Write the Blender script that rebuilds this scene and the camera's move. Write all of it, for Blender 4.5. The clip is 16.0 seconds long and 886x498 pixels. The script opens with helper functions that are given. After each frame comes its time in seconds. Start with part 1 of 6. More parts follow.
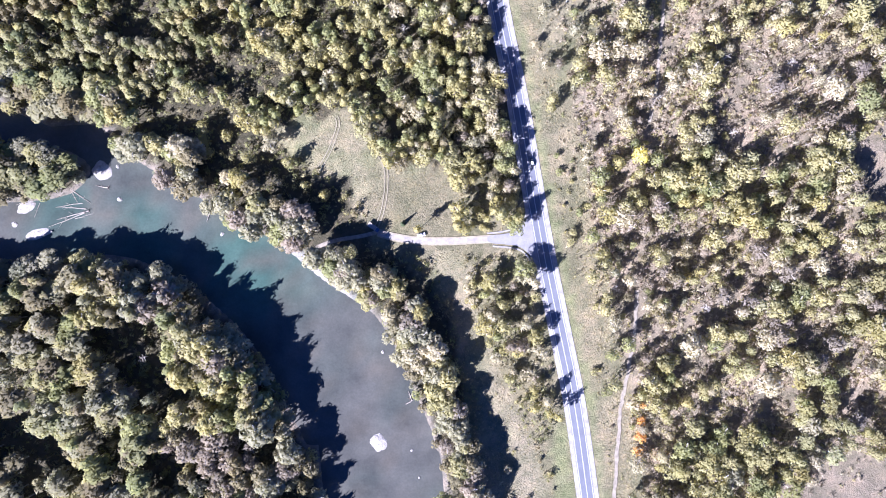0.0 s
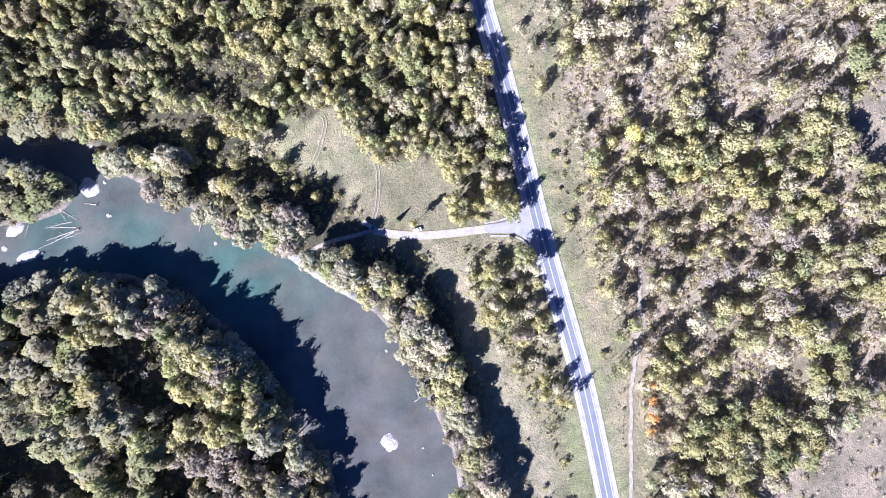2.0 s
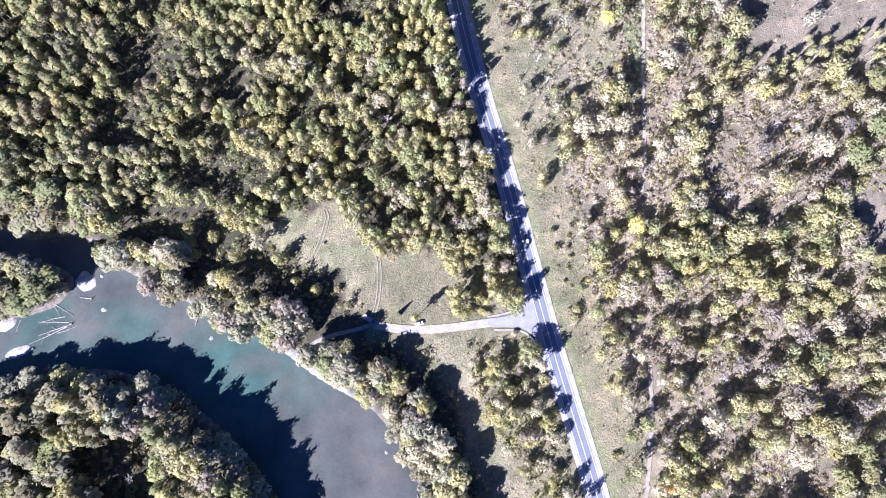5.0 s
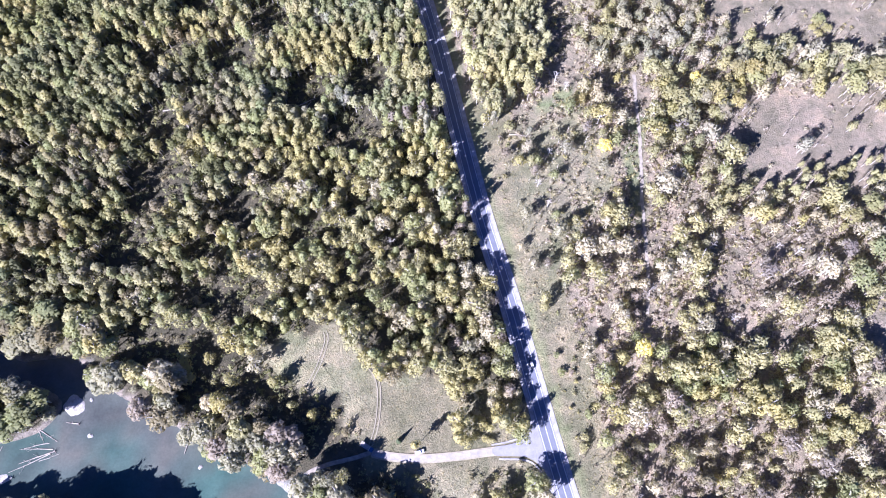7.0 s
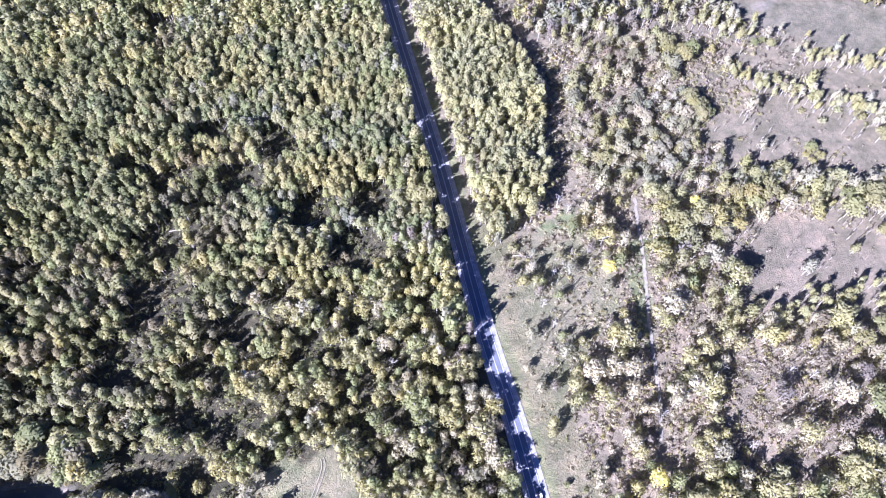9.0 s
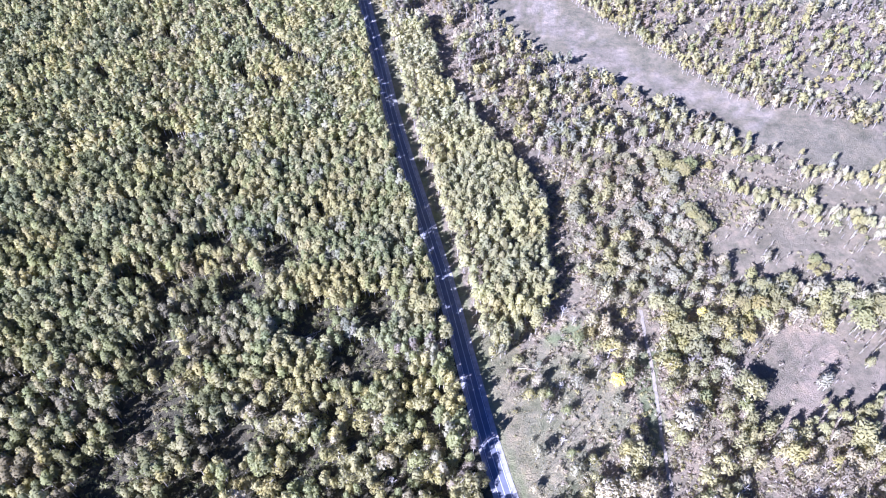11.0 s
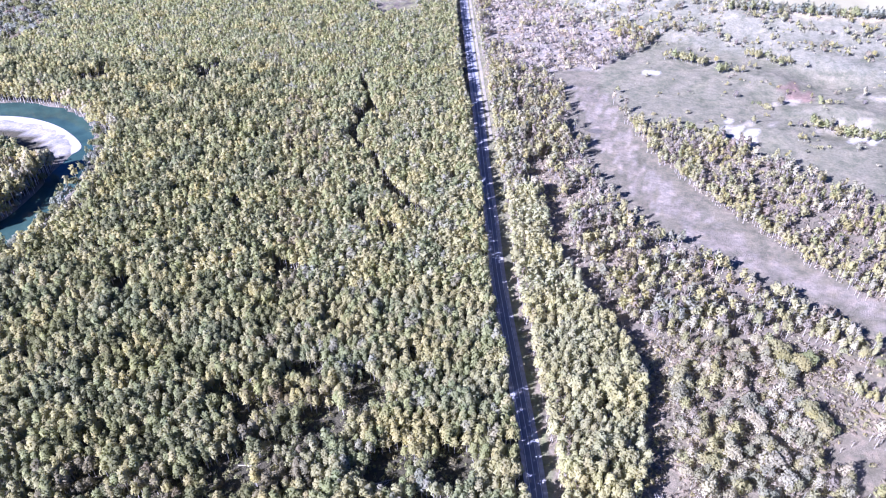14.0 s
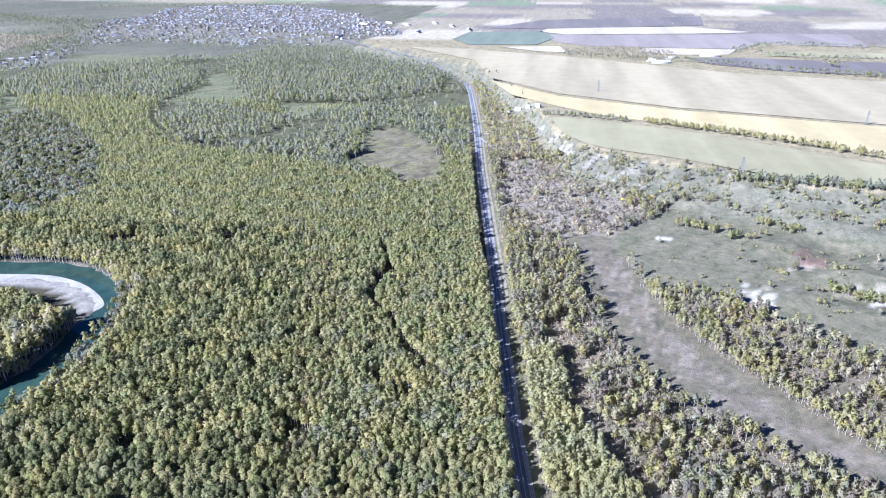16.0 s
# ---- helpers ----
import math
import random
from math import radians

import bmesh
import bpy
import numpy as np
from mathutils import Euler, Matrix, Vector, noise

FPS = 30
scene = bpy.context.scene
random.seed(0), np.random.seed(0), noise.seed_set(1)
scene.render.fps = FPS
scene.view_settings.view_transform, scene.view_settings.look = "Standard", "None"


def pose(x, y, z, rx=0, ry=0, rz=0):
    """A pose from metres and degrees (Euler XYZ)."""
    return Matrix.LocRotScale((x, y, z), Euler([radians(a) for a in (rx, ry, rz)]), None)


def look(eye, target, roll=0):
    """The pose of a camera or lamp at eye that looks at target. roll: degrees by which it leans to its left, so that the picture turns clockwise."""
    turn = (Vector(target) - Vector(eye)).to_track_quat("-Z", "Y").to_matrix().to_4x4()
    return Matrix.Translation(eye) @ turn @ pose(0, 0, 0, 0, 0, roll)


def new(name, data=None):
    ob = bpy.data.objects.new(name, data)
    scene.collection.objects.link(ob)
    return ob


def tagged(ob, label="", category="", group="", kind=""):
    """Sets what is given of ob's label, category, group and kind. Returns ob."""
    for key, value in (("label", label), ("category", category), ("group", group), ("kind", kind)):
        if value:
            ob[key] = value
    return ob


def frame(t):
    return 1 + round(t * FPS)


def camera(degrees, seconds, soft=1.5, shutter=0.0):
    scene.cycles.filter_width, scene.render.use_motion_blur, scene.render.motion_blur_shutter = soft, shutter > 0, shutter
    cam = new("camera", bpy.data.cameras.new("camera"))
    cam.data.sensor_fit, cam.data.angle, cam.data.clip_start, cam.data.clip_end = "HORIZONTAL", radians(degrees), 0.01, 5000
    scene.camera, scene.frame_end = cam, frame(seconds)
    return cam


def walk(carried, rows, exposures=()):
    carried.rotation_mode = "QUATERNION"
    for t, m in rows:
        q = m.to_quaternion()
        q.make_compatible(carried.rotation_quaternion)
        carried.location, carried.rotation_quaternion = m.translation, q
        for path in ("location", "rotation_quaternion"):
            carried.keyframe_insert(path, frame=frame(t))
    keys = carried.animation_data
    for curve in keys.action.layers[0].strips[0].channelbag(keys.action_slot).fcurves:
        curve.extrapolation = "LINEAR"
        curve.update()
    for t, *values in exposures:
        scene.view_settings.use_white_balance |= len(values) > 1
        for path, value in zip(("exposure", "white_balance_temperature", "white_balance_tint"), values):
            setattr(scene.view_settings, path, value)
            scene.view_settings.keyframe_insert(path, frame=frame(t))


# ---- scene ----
# ---- camera and its way: a drone sinks slowly while its gimbal rises from straight down ----
cam = camera(64.94, 16.0, 1.1)
PATH = [
    (0.0, 0.00, 0.00, 360.00, 0.055, -0.353, 0.007),
    (0.5, -0.07, -0.35, 358.94, -0.027, -0.498, -2.701),
    (1.0, -0.09, -0.73, 357.77, -0.099, -0.588, -3.557),
    (1.5, -0.07, -1.27, 356.45, -0.083, -0.579, -3.825),
    (2.0, -0.05, -2.04, 355.04, -0.143, -0.551, -4.095),
    (2.5, -0.11, -2.99, 353.66, 0.075, -0.582, -4.271),
    (3.0, -0.17, -4.09, 352.45, 1.245, -0.526, -4.124),
    (3.5, -0.25, -5.20, 351.12, 2.576, -0.463, -4.147),
    (4.0, -0.20, -6.24, 349.84, 4.158, -0.404, -4.199),
    (6.5, 0.64, -10.84, 342.56, 16.742, -0.053, -4.135),
    (7.0, 0.72, -11.59, 341.22, 19.357, 0.005, -3.997),
    (7.5, 0.66, -12.13, 339.86, 21.991, 0.098, -3.940),
    (8.0, 0.36, -12.59, 338.42, 24.596, 0.034, -3.885),
    (8.5, -0.15, -12.96, 336.82, 27.243, 0.014, -3.748),
    (9.0, -0.67, -13.25, 335.13, 29.877, 0.006, -3.744),
    (11.5, -2.67, -14.35, 325.73, 42.082, -0.177, -3.243),
    (12.0, -2.88, -14.50, 323.88, 44.363, -0.139, 0.007),
    (12.5, -2.70, -14.81, 322.21, 46.488, -0.147, 4.199),
    (13.0, -2.25, -15.15, 320.60, 48.670, -0.073, 6.472),
    (13.5, -1.76, -15.23, 319.11, 50.835, -0.067, 7.201),
    (14.0, -1.49, -15.19, 317.79, 53.372, 0.019, 7.421),
    (14.5, -1.45, -15.30, 316.54, 56.681, 0.065, 7.750),
    (15.0, -1.45, -15.56, 315.19, 60.044, 0.076, 8.245),
    (15.5, -1.36, -15.95, 313.71, 63.506, 0.141, 8.588),
    (16.0, -1.26, -16.21, 312.18, 67.001, 0.199, 8.887),
]
walk(cam, [(t, pose(x, y, z, rx, ry, rz)) for t, x, y, z, rx, ry, rz in PATH], exposures=[(0.0, 1.99, 4970, 27), (1.0, 1.99, 4970, 26), (1.7, 1.99, 4930, 24), (4.0, 1.99, 4910, 24), (6.5, 1.97, 4870, 31), (9.0, 1.98, 4700, 31), (12.5, 1.98, 4580, 34), (14.2, 1.97, 4640, 36), (15.0, 1.74, 4600, 33), (15.5, 1.6, 4620, 23), (16.0, 1.49, 4670, 17)])

# ---- world, sun ----
SUN_UP, SUN_AZ = 34.0, 221.0      # degrees; azimuth counted from +x towards +y, where the sun stands
world = bpy.data.worlds.new("world")
scene.world = world
world.use_nodes = True
nt = world.node_tree
sky = nt.nodes.new("ShaderNodeTexSky")
sky.sky_type, sky.sun_disc = "NISHITA", False
sky.sun_elevation, sky.sun_rotation = radians(SUN_UP), radians(90 - SUN_AZ)
sky.altitude = 8000.0
sky.air_density, sky.dust_density, sky.ozone_density = 0.6, 0.02, 10.0
nt.nodes["Background"].inputs["Strength"].default_value = 0.088
nt.links.new(sky.outputs[0], nt.nodes["Background"].inputs[0])
sun = new("sun", bpy.data.lights.new("sun", "SUN"))
sun.data.energy, sun.data.angle, sun.data.color = 5.0, radians(0.5), (1.0, 0.87, 0.72)
ca = math.cos(radians(SUN_UP))
sun.matrix_world = look((ca * math.cos(radians(SUN_AZ)) * 900, ca * math.sin(radians(SUN_AZ)) * 900, math.sin(radians(SUN_UP)) * 900), (0, 0, 0))



# ---- materials ----
def mat(name, build, rough=0.8, spec=0.3):
    """A node material. build(n, l, p) wires nodes n and links l into the Principled node p."""
    m = bpy.data.materials.new(name)
    m.use_nodes = True
    n, l = m.node_tree.nodes, m.node_tree.links
    p = n["Principled BSDF"]
    p.inputs["Roughness"].default_value = rough
    p.inputs["Specular IOR Level"].default_value = spec
    build(n, l, p)
    return m


def node(n, kind, **values):
    k = n.new(kind)
    for key, v in values.items():
        k.inputs[key.replace("_", " ")].default_value = v
    return k


def place_noise(n, l, scale, detail=4.0, rough=0.6):
    """Noise at real-world size: scale in waves per metre."""
    geo = n.new("ShaderNodeNewGeometry")
    t = node(n, "ShaderNodeTexNoise", Scale=scale, Detail=detail, Roughness=rough)
    l.new(geo.outputs["Position"], t.inputs["Vector"])
    return t.outputs["Fac"]


def ramp(n, l, fac, stops):
    r = n.new("ShaderNodeValToRGB")
    e = r.color_ramp.elements
    while len(e) < len(stops):
        e.new(0.5)
    for k, (pos, col) in zip(e, stops):
        k.position, k.color = pos, (*col, 1)
    l.new(fac, r.inputs[0])
    return r.outputs[0]


def mix(n, l, a, b, fac, how="MIX"):
    k = n.new("ShaderNodeMix")
    k.data_type, k.blend_type = "RGBA", how
    for v, i in ((fac, 0), (a, 6), (b, 7)):
        if hasattr(v, "links"):
            l.new(v, k.inputs[i])
        else:
            k.inputs[i].default_value = v if i == 0 else (*v, 1)
    return k.outputs[2]


def bump(n, l, p, fac, strength, metres):
    b = node(n, "ShaderNodeBump", Strength=strength, Distance=metres)
    l.new(fac, b.inputs["Height"])
    l.new(b.outputs[0], p.inputs["Normal"])


def plain(name, colour, rough=0.7, spread=0.25, scale=0.5, metal=0.0, spec=0.3):
    """One colour with wear at two scales."""
    def build(n, l, p):
        lo, hi = [tuple(min(1, c * k) for c in colour) for k in (1 - spread, 1 + spread)]
        c = ramp(n, l, place_noise(n, l, scale), [(0.3, lo), (0.7, hi)])
        d = ramp(n, l, place_noise(n, l, scale * 9), [(0.3, (0.8, 0.8, 0.8)), (0.7, (1.1, 1.1, 1.1))])
        l.new(mix(n, l, c, d, 1.0, "MULTIPLY"), p.inputs["Base Color"])
        p.inputs["Metallic"].default_value = metal
    return mat(name, build, rough, spec)


def build_leaf(n, l, p):
    a = n.new("ShaderNodeAttribute")
    a.attribute_name = "tint"
    geo, obj = n.new("ShaderNodeNewGeometry"), n.new("ShaderNodeObjectInfo")
    v = ramp(n, l, geo.outputs["Random Per Island"], [(0.0, (0.85, 0.85, 0.85)), (0.5, (0.91, 0.91, 0.91)), (1.0, (0.97, 0.967, 0.965))])
    c = mix(n, l, a.outputs["Color"], v, 1.0, "MULTIPLY")
    o = ramp(n, l, obj.outputs["Random"], [(0.0, (0.88, 0.9, 0.9)), (1.0, (1.1, 1.08, 1.05))])
    c = mix(n, l, c, o, 1.0, "MULTIPLY")
    l.new(c, p.inputs["Base Color"])
    t = n.new("ShaderNodeBsdfTranslucent")
    l.new(mix(n, l, c, (1.25, 1.24, 1.05), 1.0, "MULTIPLY"), t.inputs[0])
    m = n.new("ShaderNodeAddShader")
    l.new(p.outputs[0], m.inputs[0])
    l.new(t.outputs[0], m.inputs[1])
    l.new(m.outputs[0], n["Material Output"].inputs[0])


LEAF = mat("leaves", build_leaf, 0.7, 0.08)
BARK = plain("pale_bark", (0.56, 0.53, 0.48), 0.85, 0.35, 1.5)
TWIG = plain("bare_twigs", (0.2, 0.17, 0.15), 0.9, 0.3, 1.0)


def build_ground(n, l, p):
    a = n.new("ShaderNodeAttribute")
    a.attribute_name = "soil"
    big = ramp(n, l, place_noise(n, l, 0.035, 5.0, 0.65), [(0.3, (0.72, 0.75, 0.7)), (0.5, (1, 1, 1)), (0.72, (1.25, 1.2, 1.15))])
    mid = ramp(n, l, place_noise(n, l, 0.35, 6.0, 0.7), [(0.32, (0.62, 0.68, 0.6)), (0.5, (1, 1, 1)), (0.7, (1.3, 1.25, 1.2))])
    fine = ramp(n, l, place_noise(n, l, 2.2, 3.0), [(0.3, (0.7, 0.72, 0.7)), (0.7, (1.25, 1.2, 1.2))])
    patch = ramp(n, l, place_noise(n, l, 0.11, 3.0, 0.6), [(0.34, (0.74, 0.77, 0.74)), (0.5, (1, 1, 1)), (0.66, (1.24, 1.2, 1.16))])
    c = mix(n, l, a.outputs["Color"], big, 0.8, "MULTIPLY")
    c = mix(n, l, c, patch, 0.9, "MULTIPLY")
    c = mix(n, l, c, mid, 0.8, "MULTIPLY")
    c = mix(n, l, c, fine, 0.7, "MULTIPLY")
    l.new(c, p.inputs["Base Color"])
    bump(n, l, p, place_noise(n, l, 1.0, 6.0, 0.75), 1.0, 0.8)


GROUND = mat("meadow_soil", build_ground, 0.95, 0.1)


def build_water(n, l, p):
    a = n.new("ShaderNodeAttribute")
    a.attribute_name = "tone"
    b = ramp(n, l, place_noise(n, l, 0.035, 5.0, 0.6), [(0.35, (0.72, 0.72, 0.74)), (0.65, (1.28, 1.24, 1.22))])
    d = ramp(n, l, place_noise(n, l, 0.9, 4.0, 0.7), [(0.35, (0.92, 0.92, 0.92)), (0.65, (1.08, 1.08, 1.08))])
    c = mix(n, l, a.outputs["Color"], b, 1.0, "MULTIPLY")
    l.new(mix(n, l, c, d, 1.0, "MULTIPLY"), p.inputs["Base Color"])
    bump(n, l, p, place_noise(n, l, 1.2, 3.0), 0.08, 0.1)


WATER = mat("murky_water", build_water, 0.12, 0.14)


def build_asphalt(n, l, p):
    c = ramp(n, l, place_noise(n, l, 0.15, 5.0, 0.7), [(0.3, (0.13, 0.14, 0.172)), (0.7, (0.168, 0.178, 0.212))])
    d = ramp(n, l, place_noise(n, l, 4.0, 3.0), [(0.3, (0.85, 0.85, 0.85)), (0.7, (1.12, 1.12, 1.12))])
    l.new(mix(n, l, c, d, 1.0, "MULTIPLY"), p.inputs["Base Color"])
    bump(n, l, p, place_noise(n, l, 20.0), 0.3, 0.02)


ASPHALT = mat("asphalt", build_asphalt, 0.75, 0.3)
GRAVEL = plain("pale_gravel", (0.335, 0.327, 0.325), 0.95, 0.28, 0.3)
RUT = plain("trodden_soil", (0.32, 0.29, 0.21), 0.95, 0.25, 0.4)
LANE = plain("packed_gravel", (0.32, 0.3, 0.28), 0.95, 0.25, 0.25)
APRON = plain("worn_apron", (0.25, 0.25, 0.27), 0.85, 0.15, 0.3)
TRACK_SOIL = plain("track_soil", (0.285, 0.258, 0.21), 0.95, 0.3, 0.5)
PAINT = plain("road_paint", (0.75, 0.75, 0.75), 0.7, 0.12, 0.3)
def build_stone(n, l, p):
    c = ramp(n, l, place_noise(n, l, 0.5, 5.0, 0.7), [(0.3, (0.3, 0.285, 0.265)), (0.6, (0.5, 0.485, 0.465))])
    d = ramp(n, l, place_noise(n, l, 3.0, 3.0), [(0.3, (0.65, 0.65, 0.65)), (0.7, (1.1, 1.1, 1.1))])
    l.new(mix(n, l, c, d, 1.0, "MULTIPLY"), p.inputs["Base Color"])
    bump(n, l, p, place_noise(n, l, 2.0, 4.0, 0.7), 1.0, 0.4)


STONE = mat("pale_river_stone", build_stone, 0.95, 0.15)
WOOD = plain("bleached_wood", (0.42, 0.38, 0.33), 0.9, 0.25, 0.8)

# ---- the plan, in metres: x to the east, y away from the start ----
ROAD = [(104, -330), (78, -135), (70, -79), (63, -44), (55, -5), (47.5, 37), (40.5, 78), (30.5, 127), (23, 175), (15.5, 225), (8, 266),
        (-12, 374), (-23, 452), (-36, 538), (-49, 633), (-67, 754), (-85, 876), (-108, 1035), (-143, 1299), (-190, 1613), (-218, 1770), (-248, 1855), (-293, 1945), (-330, 2028), (-376, 2095), (-520, 2260), (-800, 2560)]
RIVER = [(20, -420), (3, -131), (0, -110), (-4, -93), (-12, -75), (-18, -61), (-25, -46), (-34, -33), (-47, -24), (-62, -14), (-76, -2), (-87, 6),
         (-101, 12), (-117, 22), (-133, 34), (-153, 44), (-166, 56), (-180, 65), (-217, 70), (-300, 140), (-372, 250), (-391, 353), (-385, 394), (-386, 446),
         (-400, 505), (-421, 550), (-445, 579), (-476, 599), (-510, 609), (-558, 609), (-700, 590), (-1000, 560),
         (-1000, 510), (-700, 545), (-562, 562), (-531, 573), (-487, 566), (-450, 548), (-424, 519)]
RIVER_IN = [(-424, 519), (-421, 480), (-417, 460), (-415, 415), (-422, 380), (-440, 250), (-390, 100), (-300, 0), (-222, -8), (-205, -7), (-184, -3),
            (-160, -4), (-134, -15), (-112, -32), (-97, -48), (-86, -66), (-78, -82), (-68, -102), (-59, -130), (-45, -420)]
# its unseen end past x = -232 is added to shade the channel
ISLAND = [(-275, 56), (-232, 54), (-198, 53), (-180, 43), (-187, 31), (-202, 26), (-232, 24), (-275, 24)]


def smooth(points, closed=False, step=4):
    """Catmull-Rom through the points."""
    q = np.array(points, float)
    n = len(q)
    out = []
    for i in range(n if closed else n - 1):
        a, b, c, d = [q[(i + k) % n] if closed else q[min(max(i + k, 0), n - 1)] for k in (-1, 0, 1, 2)]
        for u in np.arange(step) / step:
            out.append(0.5 * (2 * b + (c - a) * u + (2 * a - 5 * b + 4 * c - d) * u * u + (3 * b - a - 3 * c + d) * u ** 3))
    if not closed:
        out.append(q[-1])
    return np.array(out)


def inside(poly, x, y):
    p = np.array(poly, float)
    hit = np.zeros(np.shape(x), bool)
    for (x0, y0), (x1, y1) in zip(p, np.roll(p, -1, 0)):
        if y0 != y1:
            hit ^= ((y0 > y) != (y1 > y)) & (x < (x1 - x0) * (y - y0) / (y1 - y0) + x0)
    return hit


def away(line, x, y, closed=False):
    """Distance from a line of points."""
    p = np.array(line, float)
    best = np.full(np.shape(x), 1e9)
    for (x0, y0), (x1, y1) in zip(p[:-1], p[1:]) if not closed else zip(p, np.roll(p, -1, 0)):
        dx, dy = x1 - x0, y1 - y0
        u = np.clip(((x - x0) * dx + (y - y0) * dy) / (dx * dx + dy * dy + 1e-9), 0, 1)
        best = np.minimum(best, (x - x0 - u * dx) ** 2 + (y - y0 - u * dy) ** 2)
    return np.sqrt(best)


def hills(x, y, size, seed=0):
    """Smooth wavy values from about -1 to 1, at a size in metres."""
    rng = np.random.RandomState(seed)
    v = np.zeros(np.shape(x))
    for k in range(10):
        a, f, ph = rng.rand() * 6.283, (0.6 + rng.rand() * 1.6) * 6.283 / size, rng.rand() * 6.283
        v += np.sin(f * (x * math.cos(a) + y * math.sin(a)) + ph)
    return v / 4.0


RIVER_LINE = smooth(RIVER + RIVER_IN[1:], True, 3)
ROAD_LINE = smooth(ROAD, step=6)
ISLAND_LINE = smooth(ISLAND, True, 3)
SCARP = [(520, 880), (443, 905), (342, 925), (173, 1000), (90, 1040), (30, 1110), (0, 1230), (-40, 1400), (-95, 1600), (-160, 1800), (-260, 2010), (-480, 2230), (-1200, 2900)]


def road_side(x, y):
    """Metres to the right of the road's middle; negative on its left."""
    at = np.interp(y, ROAD_LINE[:, 1], ROAD_LINE[:, 0])
    lean = np.gradient(ROAD_LINE[:, 0], ROAD_LINE[:, 1])
    return (x - at) / np.sqrt(1 + np.interp(y, ROAD_LINE[:, 1], lean) ** 2)


def river_side(x, y):
    """Metres outside the river's edge; negative in the water."""
    d = away(RIVER_LINE, x, y, True)
    d = np.where(inside(RIVER_LINE, x, y), -d, d)
    e = away(ISLAND_LINE, x, y, True)
    e = np.where(inside(ISLAND_LINE, x, y), -e, e)
    return np.maximum(d, -e)


def step01(v, lo, hi):
    u = np.clip((v - lo) / (hi - lo), 0, 1)
    return u * u * (3 - 2 * u)


def terrace(x, y):
    """0 in the valley, 1 on the farmed terrace beyond the scarp."""
    s = np.array(SCARP, float)[::-1]
    edge = np.interp(x, s[:, 0], s[:, 1])
    return step01(y - edge, -130, 60 + 16 * hills(x, y, 170, 5))


def height(x, y):
    h = 25.0 * terrace(x, y)
    near = (np.abs(x + 200) < 900) & (y < 800)
    r = np.full(np.shape(x), 50.0)
    r[near] = river_side(x[near], y[near])
    h = h - 2.6 * step01(-r, -3.0, 5.0)
    worn = np.full(np.shape(x), 50.0)
    for line in (ACCESS, TRACK, PATH_A, PATH_B):
        worn = np.minimum(worn, away(line, x, y))
    h = h + 0.35 * hills(x, y, 60, 2) * step01(np.abs(road_side(x, y)), 9, 25) * step01(r, 2, 12) * step01(worn, 6, 14)
    h = h + 5.0 * hills(x, y, 150, 71) * step01(x, 150, 260) * step01(y, 560, 700) * (1 - terrace(x, y))
    far = np.hypot(x, y)
    return h + 260 * step01(far, 4700, 9000)


def zone(points):
    return lambda x, y: inside(points, x, y)


MEADOW = zone([(-87, 63), (-68, 70), (-44, 73), (-34, 52), (-20, 44), (8, 40), (10, 23), (3, 9), (-32, 10), (-45, 29), (-64, 42), (-80, 52)])
STRIP = zone([(-4, -2), (8, 0), (16, -15), (21, -39), (33, -63), (40, -81), (47, -102), (57, -125), (70, -200), (35, -200), (25, -132), (16, -96), (20, -76), (9, -55), (9, -29), (0, -17)])
LAWN = zone([(61, -85), (68, -112), (95, -200), (75, -200), (57, -105)])
ROADWOOD = zone([(8, 3), (37, 2), (52, -30), (59, -65), (60, -82), (45, -93), (30, -57), (20, -33)])
CLEAR_E = zone([(216, 57), (236, 68), (300, 60), (300, 13), (216, 25)])
CLEAR_SE = zone([(189, -109), (280, -100), (280, -200), (140, -200), (152, -142), (167, -131)])
CLEAR_SW = zone([(-240, -66), (-215, -74), (-196, -96), (-186, -140), (-202, -140), (-211, -106), (-240, -86)])
POPLARS = zone([(-18, 510), (16, 504), (25, 416), (52, 353), (76, 316), (81, 272), (76, 218), (65, 189), (35, 180), (27, 210), (18, 250), (4, 321), (-8, 393)])
GLADE = zone([(87, 220), (97, 222), (95, 205), (82, 186), (66, 186), (78, 205)])
GLADE_W = zone([(56, 188), (69, 190), (81, 182), (108, 173), (106, 150), (103, 132), (75, 109), (56, 60), (48, 60), (45, 149)])
FIELD_A = zone([(179, 187), (189, 190), (241, 179), (300, 150), (300, 110), (242, 123), (192, 126), (164, 135), (167, 162)])
FIELD_C = zone([(225, 328), (252, 315), (330, 281), (330, 258), (300, 268), (255, 286), (216, 303)])
FIELD_B = zone([(186, 266), (205, 269), (234, 258), (264, 243), (320, 225), (320, 205), (278, 214), (255, 218), (230, 215), (187, 218), (175, 249)])
DRYBED = zone([(20, 770), (34, 720), (44, 642), (50, 585), (65, 508), (82, 479), (114, 442), (144, 415), (179, 384), (213, 363), (234, 344), (300, 300), (360, 330), (280, 371), (256, 378), (235, 398), (204, 437), (177, 474), (152, 514), (120, 580), (105, 635), (82, 724), (70, 780)])
BED_LINE = [(58, 720), (75, 640), (90, 575), (115, 500), (150, 455), (190, 410), (250, 370)]
BELT = zone([(120, 618), (150, 655), (177, 610), (217, 556), (270, 520), (420, 440), (420, 350), (285, 388), (235, 415), (206, 447), (167, 502), (126, 552)])
GRASS_E = zone([(60, 760), (81, 790), (130, 850), (190, 940), (700, 900), (700, 430), (284, 529), (183, 620), (122, 625)])
THICKET = zone([(-80, 1090), (-31, 1112), (24, 1024), (107, 990), (119, 883), (76, 775), (22, 750), (-47, 795), (-75, 925)])
